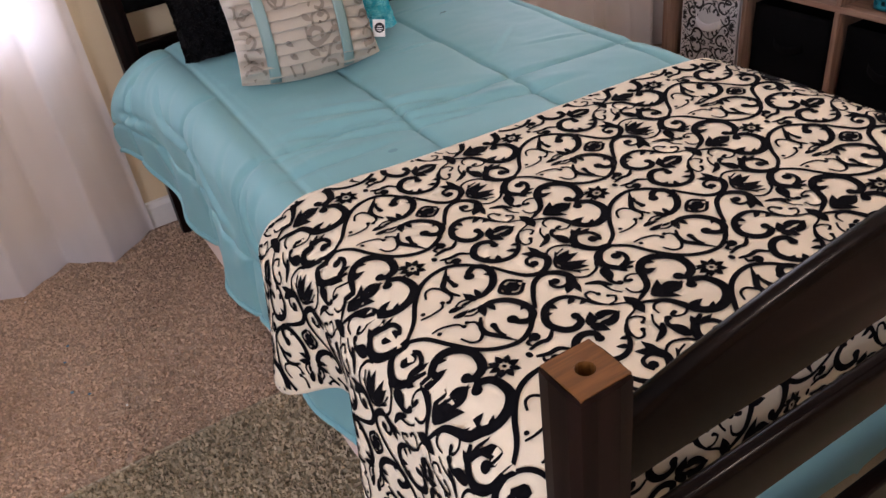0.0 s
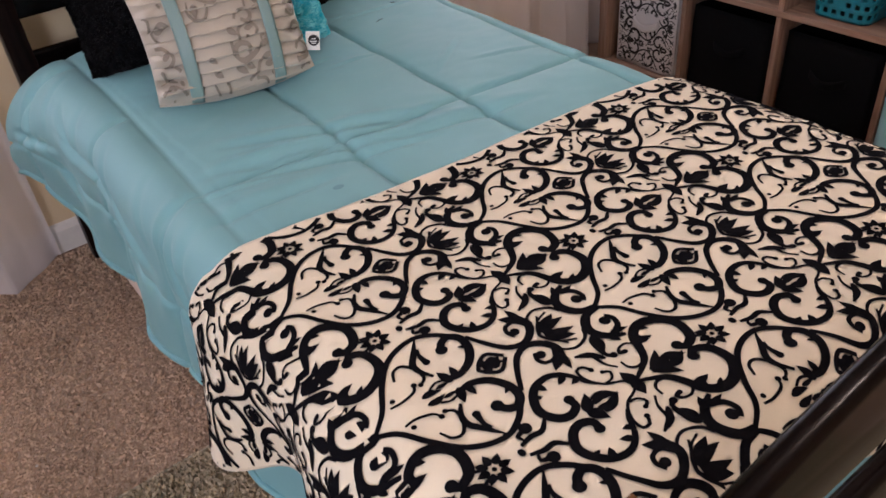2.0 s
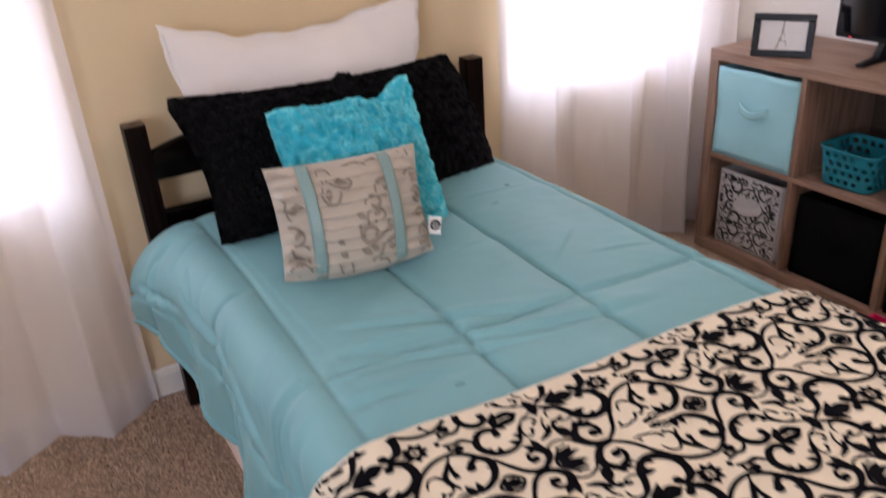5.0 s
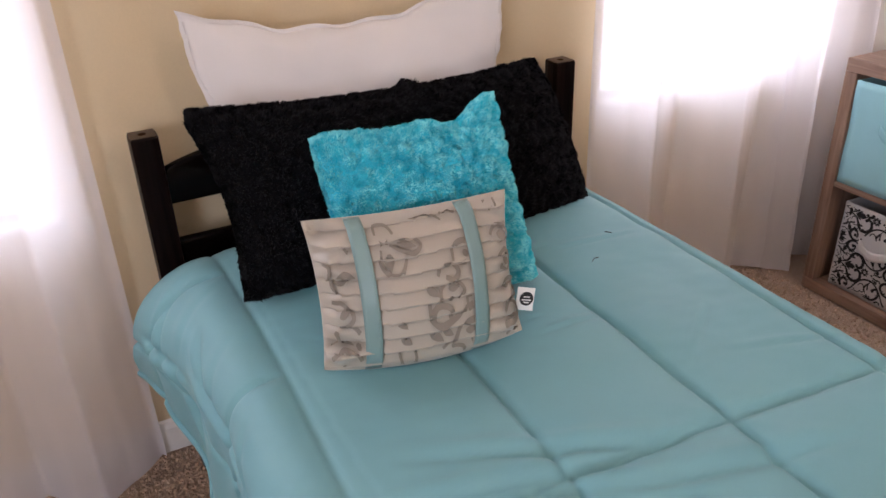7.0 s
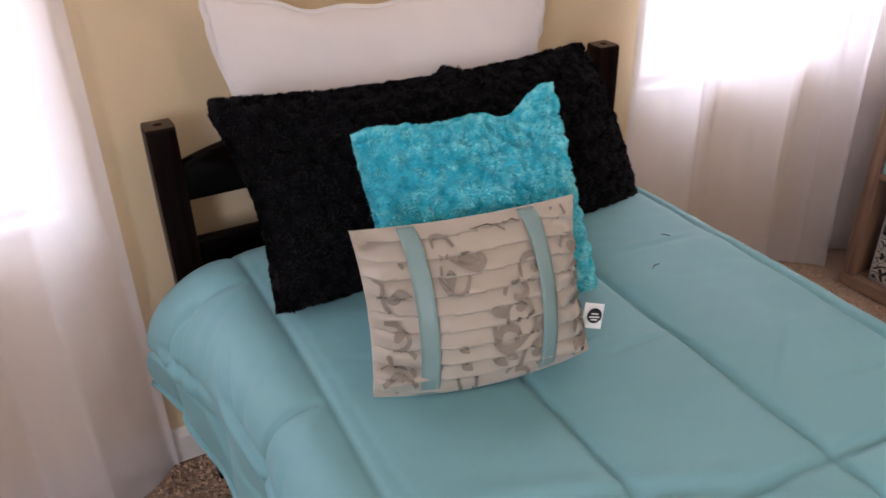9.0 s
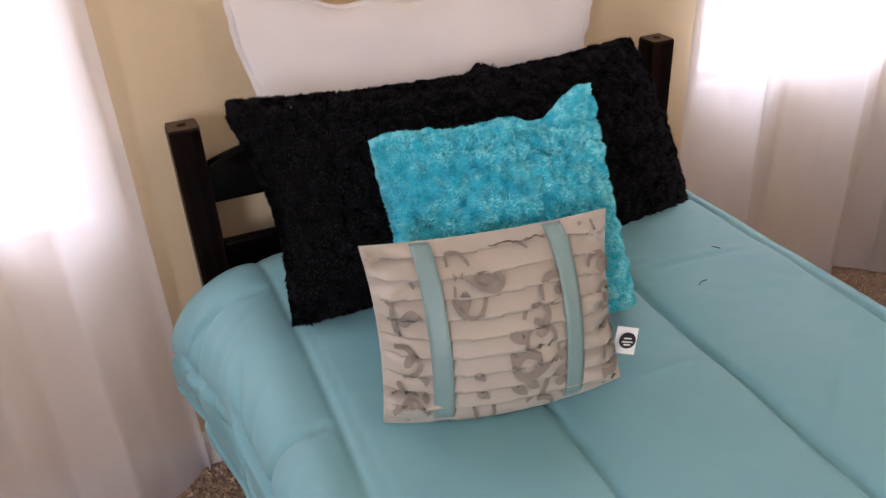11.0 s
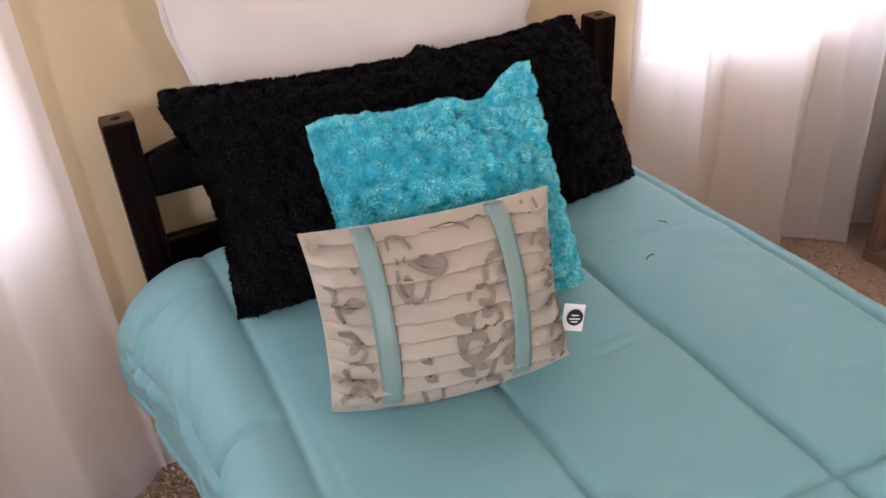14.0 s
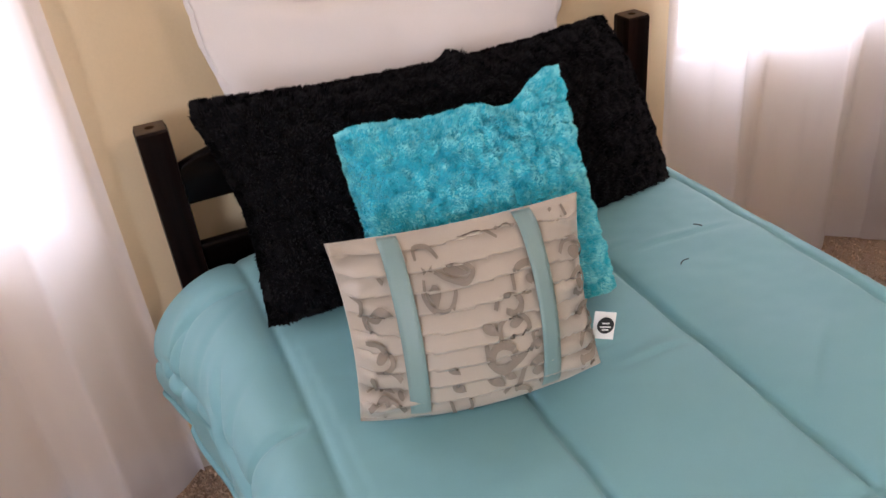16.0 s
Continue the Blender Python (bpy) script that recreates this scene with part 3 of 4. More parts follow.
    m.leaf((-94, 74), (-88, 57), 8.4)
    m.stroke([(89, 66), (102, 90), (118, 111), (137, 118), (153, 110), (162, 95), (157, 78)], 4.7, 7.0, 10.2)
    m.leaf((159, 84), (155, 57), 8.9)
    m.leaf((158, 83), (138, 66), 10.9)
    m.stroke([(159, 95), (150, 82), (137, 83), (133, 93), (138, 102)], 3.8, 4.5, 5.3)
    m.disc(Vector((141, 96, 0)), 6.3)
    # lotus
    m.leaf((-154, 122), (-115, 131), 10.9, 2.5)
    m.leaf((-153, 119), (-122, 98), 13.3, -2.0)
    m.leaf((-161, 120), (-145, 103), 3.9)
    m.stroke([(-140, 150), (-152, 133), (-158, 117), (-145, 99), (-127, 91)], 2.0, 3.1, 2.0)
    m.stroke([(-110, 100), (-118, 87), (-136, 80), (-150, 85), (-159, 96)], 3.9, 3.5, 3.1)
    # cup at the ogee's end
    m.stroke([(107, 119), (91, 105), (77, 111), (69, 121)], 4.2, 4.7, 4.2)
    m.leaf((82, 125), (101, 116), 14.9)
    m.leaf((79, 124), (82, 109), 8.5)
    # medallion
    m.stroke([(34, 107), (49, 111), (69, 102), (82, 83), (83, 63), (72, 52), (60, 57), (55, 66)], 6.3, 9.1, 8.1, 7.7)
    m.leaf((37, 115), (30, 91), 9.8)
    m.leaf((46, 110), (47, 93), 7.7)
    m.leaf((83, 81), (72, 74), 5.3)
    m.stroke([(25, 94), (16, 79), (15, 65), (24, 52), (39, 30)], 2.8, 7.1, 1.2)
    m.stroke([(33, 46), (29, 56), (30, 71)], 3.2, 4.8, 7.2, 4.8)
    m.stroke([(-40, 105), (-26, 106), (-7, 101), (-1, 92)], 2.4, 3.2, 2.8, 3.7)
    m.stroke([(-16, 74), (-9, 60), (3, 58), (13, 71), (15, 89), (6, 96)], 2.6, 3.9, 3.0, 3.4)
    m.disc(Vector((-33, 98, 0)), 3.3)
    m.leaf((-4, 114), (21, 117), 8.0, -1.8)
    m.stroke([(9, 109), (20, 104), (33, 107)], 2.5, 2.9, 3.3)
    m.leaf((16, 112), (35, 112), 4.9)
    for k in range(5):
        a = radians(45 * k)
        m.leaf((1 + 6 * math.cos(a), 6 * math.sin(a)), (1 + 21 * math.cos(a), 21 * math.sin(a)), 8)
    m.disc(Vector((1, 0, 0)), 3)
    return m.strips + m.mirrored(0)


def vine_print():
    """The blossom and scrolls on the pleated cushion."""
    m = Motif()
    # blossom
    m.stroke([(-39, 73), (-16, 73), (0, 61), (-11, 52), (-30, 56), (-44, 64)], 2.5, 4.0, 2.9)
    m.leaf((-33, 66), (-6, 58), 8.8)
    m.leaf((-48, 54), (-50, 27), 12.8)
    m.stroke([(-58, 59), (-62, 39), (-54, 27), (-36, 25), (-25, 39), (-27, 50)], 2.5, 4.0, 2.9)
    m.stroke([(-62, 82), (-60, 94), (-44, 93), (-36, 81)], 2.5, 4.0, 2.9)
    m.stroke([(-87, 83), (-99, 79), (-109, 67), (-98, 58), (-88, 60)], 2.5, 4.0, 2.9)
    m.leaf((-101, 69), (-87, 66), 7.2)
    m.leaf((-52, 70), (-58, 77), 2.8)
    m.leaf((-52, 70), (-45, 77), 2.8)
    m.leaf((-52, 70), (-45, 64), 2.8)
    m.leaf((-52, 70), (-57, 63), 2.8)
    # upper sprays
    m.stroke([(-5, 98), (11, 101), (26, 100), (40, 89)], 2.2, 3.5, 2.6)
    m.stroke([(41, 97), (57, 102), (72, 91)], 2.2, 3.5, 2.6, 3.2)
    m.stroke([(115, 103), (131, 108), (134, 93), (122, 89)], 2.0, 3.1, 2.2)
    # scrolls of the middle panel
    m.stroke([(42, 30), (48, 52), (68, 56), (83, 45), (85, 32), (73, 26), (64, 36)], 3.1, 4.8, 3.5, 4.4)
    m.leaf((89, 53), (65, 46), 7.2)
    m.stroke([(15, 10), (25, 25), (41, 24), (48, 12), (39, 4), (27, 8)], 3.6, 5.7, 4.2)
    m.leaf((49, 22), (83, 26), 9.6)
    m.stroke([(18, -36), (17, -11), (38, 0), (53, -14), (43, -24), (31, -22)], 3.1, 4.8, 3.5, 3.2)
    m.leaf((-3, -5), (15, -18), 9.6)
    m.leaf((29, -11), (47, -10), 7.2)
    m.stroke([(-1, -24), (0, -49), (14, -60), (40, -53), (58, -40), (82, -40), (95, -51)], 3.9, 6.2, 4.5)
    m.stroke([(58, -40), (59, -28), (79, -29), (95, -39), (89, -54), (77, -54)], 3.1, 4.8, 3.5, 3.6)
    m.stroke([(6, -59), (3, -41), (14, -33), (30, -38), (30, -51)], 4.2, 6.6, 4.8, 3.6)
    m.stroke([(18, -94), (37, -81), (47, -67), (64, -60), (88, -67), (96, -85), (85, -97), (69, -92)], 3.4, 5.3, 3.8, 4.0)
    m.leaf((-3, -67), (18, -81), 10.4)
    m.leaf((18, -68), (34, -77), 8.8)
    m.stroke([(16, -110), (32, -118), (54, -110), (51, -97), (35, -93)], 2.8, 4.4, 3.2, 3.2)
    m.stroke([(54, -110), (74, -122), (91, -113), (80, -98)], 3.1, 4.8, 3.5, 3.6)
    m.leaf((-49, -44), (-35, -57), 9.6)
    m.leaf((-45, -68), (-30, -79), 10.4)
    m.stroke([(-51, -84), (-42, -107), (-24, -102), (-26, -85)], 2.5, 4.0, 2.9)
    m.leaf((54, -76), (74, -76), 7.2)
    m.leaf((84, 17), (95, 3), 6.4)
    # gathered side with the blossom
    m.leaf((-131, 19), (-108, 27), 11.2)
    m.stroke([(-130, 2), (-135, 20), (-117, 33), (-99, 21), (-100, 4)], 3.1, 4.8, 3.5)
    m.stroke([(-140, -8), (-124, -11), (-112, -31), (-122, -41)], 3.4, 5.3, 3.8, 4.0)
    m.stroke([(-135, -47), (-115, -47), (-101, -62), (-108, -77)], 3.1, 4.8, 3.5, 3.6)
    m.stroke([(-148, -94), (-129, -81), (-110, -89), (-97, -109)], 3.1, 4.8, 3.5, 3.6)
    m.leaf((-134, -64), (-114, -76), 8.8)
    m.leaf((-132, -31), (-113, -22), 7.2)
    m.leaf((-133, -101), (-107, -111), 8.0)
    m.stroke([(-149, -77), (-135, -68), (-140, -54)], 2.5, 4.0, 2.9, 2.8)
    m.stroke([(-147, 51), (-137, 41), (-142, 21)], 2.2, 3.5, 2.6)
    # gathered side with the tag
    m.stroke([(115, 53), (128, 63), (147, 59), (150, 42), (134, 41)], 3.4, 5.3, 3.8, 3.6)
    m.leaf((127, 51), (147, 51), 8.0)
    m.stroke([(124, 22), (141, 27), (151, 12), (142, -3), (127, 5)], 3.1, 4.8, 3.5, 3.6)
    m.leaf((131, 12), (149, 4), 7.2)
    m.stroke([(124, -32), (137, -18), (157, -26), (155, -47), (138, -52)], 3.1, 4.8, 3.5, 3.6)
    m.leaf((132, -34), (153, -34), 7.2)
    m.stroke([(125, -66), (142, -57), (157, -72), (148, -87), (127, -87)], 3.1, 4.8, 3.5, 3.6)
    m.leaf((132, -76), (153, -84), 8.0)
    m.stroke([(125, -107), (143, -98), (158, -110)], 3.1, 4.8, 3.5)
    m.leaf((133, -113), (151, -111), 7.2)
    return m.strips


PRINT = scroll_print()
REPEAT, TURN = (0.3193, 0.241), radians(-3.05)


def lay_print(strips, onto, inside, centre, repeat, size, columns, rows, proud, turn=0.0):
    """The print laid on a cloth: onto(s, t) is the cloth, inside(s, t) says where it ends."""
    verts, faces = [], []
    k = size / 1000
    cs, sn = math.cos(turn), math.sin(turn)

    def spot(q, i, j):
        x, y = i * repeat[0] + q.x * k, j * repeat[1] + q.y * k
        return centre[0] + cs * x - sn * y, centre[1] + sn * x + cs * y

    def lay(q, i, j):
        s, t = spot(q, i, j)
        p = onto(s, t)
        n = (onto(s + 0.002, t) - p).cross(onto(s, t + 0.002) - p).normalized()
        return p + n * proud, inside(s, t)
    for i in columns:
        for j in rows:
            for strip in strips:
                last = None
                for a, b in strip:
                    mid = (a + b) / 2
                    if not inside(*spot(mid, i, j)):
                        last = None
                        continue
                    pa, ia = lay(a, i, j)
                    pm, im = lay(mid, i, j)
                    pb, ib = lay(b, i, j)
                    if not (ia and ib):
                        last = None
                        continue
                    verts += [pa, pm, pb]
                    now = len(verts) - 3
                    if last is not None:
                        faces += [(last, now, now + 1, last + 1), (last + 1, now + 1, now + 2, last + 2)]
                    last = now
    me = bpy.data.meshes.new("scroll_print")
    me.from_pydata(verts, [], faces)
    me.polygons.foreach_set("use_smooth", [True] * len(me.polygons))
    return me


me = lay_print(PRINT, blanket, lambda s, t: left_hem(t) + 0.004 < s < BL_RIGHT - 0.004 and BL_FOOT + 0.003 < t < blanket_edge(s) - 0.004,
               (-0.1085, -1.5755), REPEAT, 1.0, range(-3, 4), range(-4, 3), 0.0014, TURN)
me.materials.append(M_FLOCK)
flock = new("scroll_print", me)
flock.parent = throw
tagged(flock, "flocked black scroll print", kind="stuff")

# ---- pillows ----


def pillow_surface(w, h, thick, pinch, power=0.5, sag=None, blunt=0.0, lean=0.0, side_pinch=0.0, nip=0.0):
    def fn(u, v, side):
        x = w / 2 * u * (1 - pinch * (1 - v * v) * u * u)
        y = h / 2 * v * (1 - pinch * w / h * (1 - u * u) * v * v)
        z = side * thick / 2 * (max(0.0, (1 - u * u) * (1 - v * v)) ** power)
        k = 1 - blunt * (u * v) ** 4
        x = x * k * (1 - side_pinch * (1 - v * v) * u * u) - lean * max(0, u) * max(0, v) ** 1.5
        x += nip * max(0, -u) ** 3 * max(0, 1 - (v + 0.15) ** 2)
        y *= k
        if sag:
            y += sag(u, v)
        return Vector((x, y, z))
    return fn


def pillow_mesh(fn, nu, nv, rough=None):
    bm = bmesh.new()
    edge = {}
    for side in (1, -1):
        rows = []
        for i in range(nu + 1):
            row = []
            for j in range(nv + 1):
                rim = i in (0, nu) or j in (0, nv)
                if rim and (i, j) in edge:
                    row.append(edge[i, j])
                    continue
                u, v = -math.cos(math.pi * i / nu) * 0.35 + (2 * i / nu - 1) * 0.65, -math.cos(math.pi * j / nv) * 0.35 + (2 * j / nv - 1) * 0.65
                p = fn(u, v, side)
                if rough:
                    p = rough(p, u, v, side)
                vert = bm.verts.new(p)
                if rim:
                    edge[i, j] = vert
                row.append(vert)
            rows.append(row)
        for i in range(nu):
            for j in range(nv):
                q = (rows[i][j], rows[i + 1][j], rows[i + 1][j + 1], rows[i][j + 1])
                bm.faces.new(q if side > 0 else q[::-1])
    return bm


def stand(centre, across, up):
    """A pose whose x runs across, y up the pillow and z out of its face."""
    x = Vector(across).normalized()
    z = x.cross(Vector(up)).normalized()
    y = z.cross(x)
    return Matrix.Translation(centre) @ Matrix((x, y, z)).transposed().to_4x4()


def rosettes(size, amount):
    """Swirled tufts of plush, in staggered rows."""
    def rough(p, u, v, side):
        q = Vector((p.x, p.y, 0)) / size
        q += 0.35 * Vector((noise.noise((q.x, q.y, 1.0)), noise.noise((q.x, q.y, 5.0)), 0))
        row = math.floor(q.y)
        fx = (q.x + 0.5 * (row % 2)) % 1 - 0.5
        fy = q.y - row - 0.5
        r = math.hypot(fx, fy)
        d = amount * (1 - min(1, r * 1.7) ** 2) + amount * 0.5 * noise.noise((p.x * 90, p.y * 90, side * 3.0))
        rim = min(1.0, 6 * min(1 - abs(u), 1 - abs(v)) + 0.3)
        n = Vector((u * abs(u) ** 3 * 0.6, v * abs(v) ** 3 * 0.6, side))
        return p + n.normalized() * d * rim
    return rough


def pile(fn, rough, count, length, width, seed):
    """Short fur standing off a pillow, as tapered blades."""
    rng = random.Random(seed)
    bm = bmesh.new()
    for k in range(count):
        if k % 3:
            u, v, side = rng.uniform(-1, 1), rng.uniform(-1, 1), 1
        else:
            a = rng.uniform(-1, 1)
            u, v = (a, rng.choice((-1, 1)) * rng.uniform(0.97, 1)) if rng.random() < 0.6 else (rng.choice((-1, 1)) * rng.uniform(0.97, 1), a)
            side = 1
        p = rough(fn(u, v, side), u, v, side)
        n = Vector((u * abs(u) ** 3, v * abs(v) ** 3, 0.55)).normalized()
        swirl = noise.noise((p.x * 30, p.y * 30, 2.0)) * 3
        lean = Vector((math.cos(swirl), math.sin(swirl), 0.0)) * 0.9
        tip = p + (n + lean * rng.uniform(0.3, 1.1)).normalized() * length * rng.uniform(0.6, 1.2)
        a = rng.uniform(0, math.pi)
        w = Vector((math.cos(a), math.sin(a), 0)) * width * rng.uniform(0.6, 1.3)
        bm.faces.new([bm.verts.new(c) for c in (p - w - n * 0.001, p + w - n * 0.001, tip)])
    me = bpy.data.meshes.new("fur")
    bm.to_mesh(me)
    bm.free()
    return me


def plush_pillow(name, label, size, pinch, at, mat, tip_mat, tuft, amount, blades, seed, sag=None, lean=0.0, nip=0.0, length=0.0062):
    w, h, thick = size
    fn, rough = pillow_surface(w, h, thick, pinch, 0.8, sag, 0.035, lean, 0.0, nip), rosettes(tuft, amount)
    ob = thing(name, label, "pillow", at, "pillows on the bed")
    part("cover", pillow_mesh(fn, int(w * 220), int(h * 220), rough), mat, ob, "", True)
    me = pile(fn, rough, blades, length, 0.0019, seed)
    me.materials.append(tip_mat)
    fur = new("fur", me)
    fur.parent = ob
    fur["kind"] = "stuff"
    return ob


plush_pillow("plush_pillow", "wide black plush pillow with swirled tufts against the headboard", (0.828, 0.366, 0.21), 0.014,
             stand((-0.041, -0.314, 0.767), (0.80, 0.065, -0.035), (0.01, 0.19, 0.28)), M_BLACK_FUR, M_BLACK_SHEEN_TUFT, 0.032, 0.012, 42000, 3, lambda u, v: 0.016 * max(0, v) ** 3 * math.exp(-((u - 0.10) / 0.05) ** 2) - 0.022 * max(0, v) ** 2 * (1 - u * u), 0.022, 0.034, 0.007)
plush_pillow("plush_pillow", "square turquoise plush pillow with swirled tufts", (0.344, 0.344, 0.17), 0.05,
             stand((-0.117, -0.548, 0.785), (0.339, -0.036, 0.022), (0.004, 0.15, 0.31)), M_TURQ_FUR, M_TURQ_SHEEN_TUFT, 0.029, 0.014, 42000, 5,
             lambda u, v: (-0.032 * math.exp(-((u - 0.46) / 0.23) ** 2) - 0.020 * math.exp(-((u + 0.15) / 0.5) ** 2) - 0.012 * max(0, -u) ** 3) * max(0, v) ** 2, 0.0, 0.0, 0.0055)


def sham_sag(u, v):
    return (-0.034 * math.exp(-((u + 0.42) / 0.38) ** 2) - 0.030 * math.exp(-((u - 0.15) / 0.35) ** 2) + 0.004 * math.sin(u * 17)) * max(0, v) ** 2


def sham_rough(p, u, v, side):
    return p + Vector((0, 0, side * (0.013 * noise.noise((p.x * 8 + p.y * 5, p.y * 9, 2.0)) + 0.003 * noise.noise((p.x * 20, p.y * 20, 4.0))) * min(1, 5 * min(1 - abs(u), 1 - abs(v)))))


sham = thing("pillow_sham", "white cotton pillow leaning upright against the wall", "pillow", stand((-0.04, -0.105, 0.835), (0.694, 0, -0.02), (0.0, 0.07, 0.42)), "pillows on the bed")
def narrowed(fn):
    """The sham is squeezed narrower where the other pillows press on it."""
    def narrow(u, v, side):
        p = fn(u, v, side)
        p.x *= 1 - 0.15 * max(0.0, min(1.0, (0.55 - v) / 1.2))
        return p
    return narrow


sham_fn = narrowed(pillow_surface(0.712, 0.442, 0.13, 0.045, 0.7, sham_sag))
part("cover", pillow_mesh(sham_fn, 70, 46, sham_rough), M_SHAM, sham, "", True)
flange_fn = narrowed(pillow_surface(0.73, 0.46, 0.0, 0.05, 0.55, sham_sag))
part("flange", sheet(lambda u, v: flange_fn(u, v, 1) + Vector((0.006 * noise.noise((v * 7, u, 8.0)) * abs(u) ** 6, 0, 0.016 * noise.noise((u * 6, v * 6, 3.0)) * max(abs(u), abs(v)) ** 4)), steps(-1, 1, 60), steps(-1, 1, 40), 0.003), M_SHAM, sham, "flat stitched edge of the sham", True)

# the small pleated cushion with two ribbons
GW, GH, GT = 0.321, 0.229, 0.145
grey_fn = pillow_surface(GW, GH, GT, 0.0, 0.8, lambda u, v: -0.019 * (1 - u * u) * max(0, -v) ** 2 - 0.007 * (1 - u * u) * max(0, v) ** 2, 0.0, 0.0, 0.06)


def pleats(p, u, v, side):
    if side < 0:
        return p
    k = (p.y + 0.01 * noise.noise((p.x * 6, p.y * 3, 7.0)) + 0.006 * u) / 0.024
    saw = (k % 1.0)
    d = 0.010 * (1 - saw) ** 1.2
    gather = 0.048 * max(0, abs(u) - 0.55) / 0.45 * noise.noise((p.x * 16 + p.y * 14 * u, p.y * 48, 3.0))
    rim = min(1.0, 7 * min(1 - abs(u), 1 - abs(v)))
    return p + Vector((0, -0.0055 * (1 - saw) ** 4 * rim, (d + gather) * rim))


cushion = thing("accent_cushion", "small grey pleated cushion with scroll print and aqua ribbons", "pillow",
                stand((-0.2135, -0.705, 0.752), (0.318, -0.060, 0.001), (0.019, 0.076, 0.2115)), "pillows on the bed")
part("cover", pillow_mesh(grey_fn, 90, 170, pleats), M_GREY, cushion, "", True)
for x in (-0.087, 0.083):
    def strip(a, b, x=x):
        u, v = (x + a) / (GW / 2), b
        return grey_fn(u, v, 1) + Vector((0, 0, 0.012 * min(1, 7 * (1 - abs(v)))))
    part("ribbon", sheet(strip, steps(-0.0125, 0.0125, 4), steps(-0.985, 0.985, 50), 0.001), M_RIBBON, cushion, "flat aqua satin ribbon", True)


def cushion_front(x, y):
    u, v = x / (GW / 2), y / (GH / 2)
    u, v = max(-0.985, min(0.985, u)), max(-0.985, min(0.985, v))
    return pleats(grey_fn(u, v, 1), u, v, 1)


def print_patch(x, y):
    if abs(x) > 0.163 or abs(y) > 0.108:
        return False
    if min(abs(x + 0.087), abs(x - 0.083)) < 0.014:
        return False
    return True


me = lay_print(vine_print(), cushion_front, print_patch, (0, 0), (1, 1), 1.0, range(1), range(1), 0.0034)
me.materials.append(M_TAUPE)
pr = new("scroll_print", me)
pr.parent = cushion
tagged(pr, "taupe printed scrolls", kind="stuff")
TAG = stand((0.171, -0.065, 0.002), (0.97, -0.22, 0.05), (0.2, 0.97, 0.15))
tag = part("tag", sheet(lambda a, b: Vector((a, b, 0.002 * math.sin(a * 80))), steps(-0.014, 0.014, 6), steps(-0.019, 0.019, 6), 0.0006), M_TAG, cushion, "white paper tag with a black round emblem", False, TAG)
bm = bmesh.new()
bmesh.ops.create_circle(bm, cap_ends=True, segments=32, radius=0.0115, matrix=pose(0.001, 0.001, 0.0026))
part("emblem", bm, M_INK, tag)
for y, w in ((0.004, 0.010), (-0.001, 0.015), (-0.005, 0.009)):
    part("text_bar", box((0.001 - w / 2, y - 0.0009, 0.0027), (0.001 + w / 2, y + 0.0009, 0.0030)), M_TAG, tag)


# ---- curtains ----


def curtain(name, x0, x1, y, folds, peak, seed, top=2.16):
    """A sheer panel in soft folds that hangs from its rod to the carpet."""
    ob = thing(name, "sheer white curtain panel hanging to the carpet", "curtain", group="curtain panels")

    def fn(u, v):
        x = x0 + (x1 - x0) * u
        z = top * (1 - v) + 0.006 + 0.012 * noise.noise((u * 6, seed, 0))
        ph = (x - peak) / folds + 0.16 * noise.noise((x * 5, v * 0.9, seed)) * (1 if v < 0.98 else 0.98)
        tri = 4 * abs((ph + 0.5) % 1 - 0.5) - 1
        wave = math.copysign(abs(tri) ** 1.25, tri)
        amp = 0.015 + 0.040 * v ** 1.2
        yy = y - 0.015 - 0.02 * v + amp * wave + 0.010 * noise.noise((x * 9, v * 4, seed + 3)) + 0.004 * noise.noise((x * 25, v * 14, seed + 3))
        xx = x + 0.018 * v * noise.noise((x * 3, v, seed + 8))
        return Vector((xx, min(yy, WALL_Y - 0.012), z))
    part("cloth", sheet(fn, steps(0, 1, int(130 * (x1 - x0))), steps(0, 1, 70)), M_CURTAIN, ob, "", True)
    hem = lambda u, v: fn(u, 1 - v * 0.016) + Vector((0, -0.0025, 0))
    part("hem", sheet(hem, steps(0, 1, int(130 * (x1 - x0))), steps(0, 1, 3)), M_CURTAIN, ob, "folded stitched hem", True)
    return ob


curtain("curtain", -1.62, -0.605, -0.015, 0.275, -0.745, 1.0)
curtain("curtain", 0.64, 1.36, -0.02, 0.31, 1.12, 4.0)
curtain("curtain", 1.335, 1.66, -0.04, 0.2, 1.42, 9.0)
for x0, x1 in ((-1.7, -0.55), (0.56, 1.72)):
    rod = thing("curtain_rod", "thin white curtain rod above the window", "curtain rod")
    bm = bmesh.new()
    bmesh.ops.create_cone(bm, cap_ends=True, segments=16, radius1=0.008, radius2=0.008, depth=x1 - x0, matrix=pose((x0 + x1) / 2, -0.045, 2.165, 0, 90, 0))
    part("pole", bm, M_WHITE, rod, "", True)
    for x in (x0 + 0.02, x1 - 0.02):
        part("bracket", box((x - 0.008, -0.05, 2.15), (x + 0.008, WALL_Y, 2.175), 0.002), M_WHITE, rod)

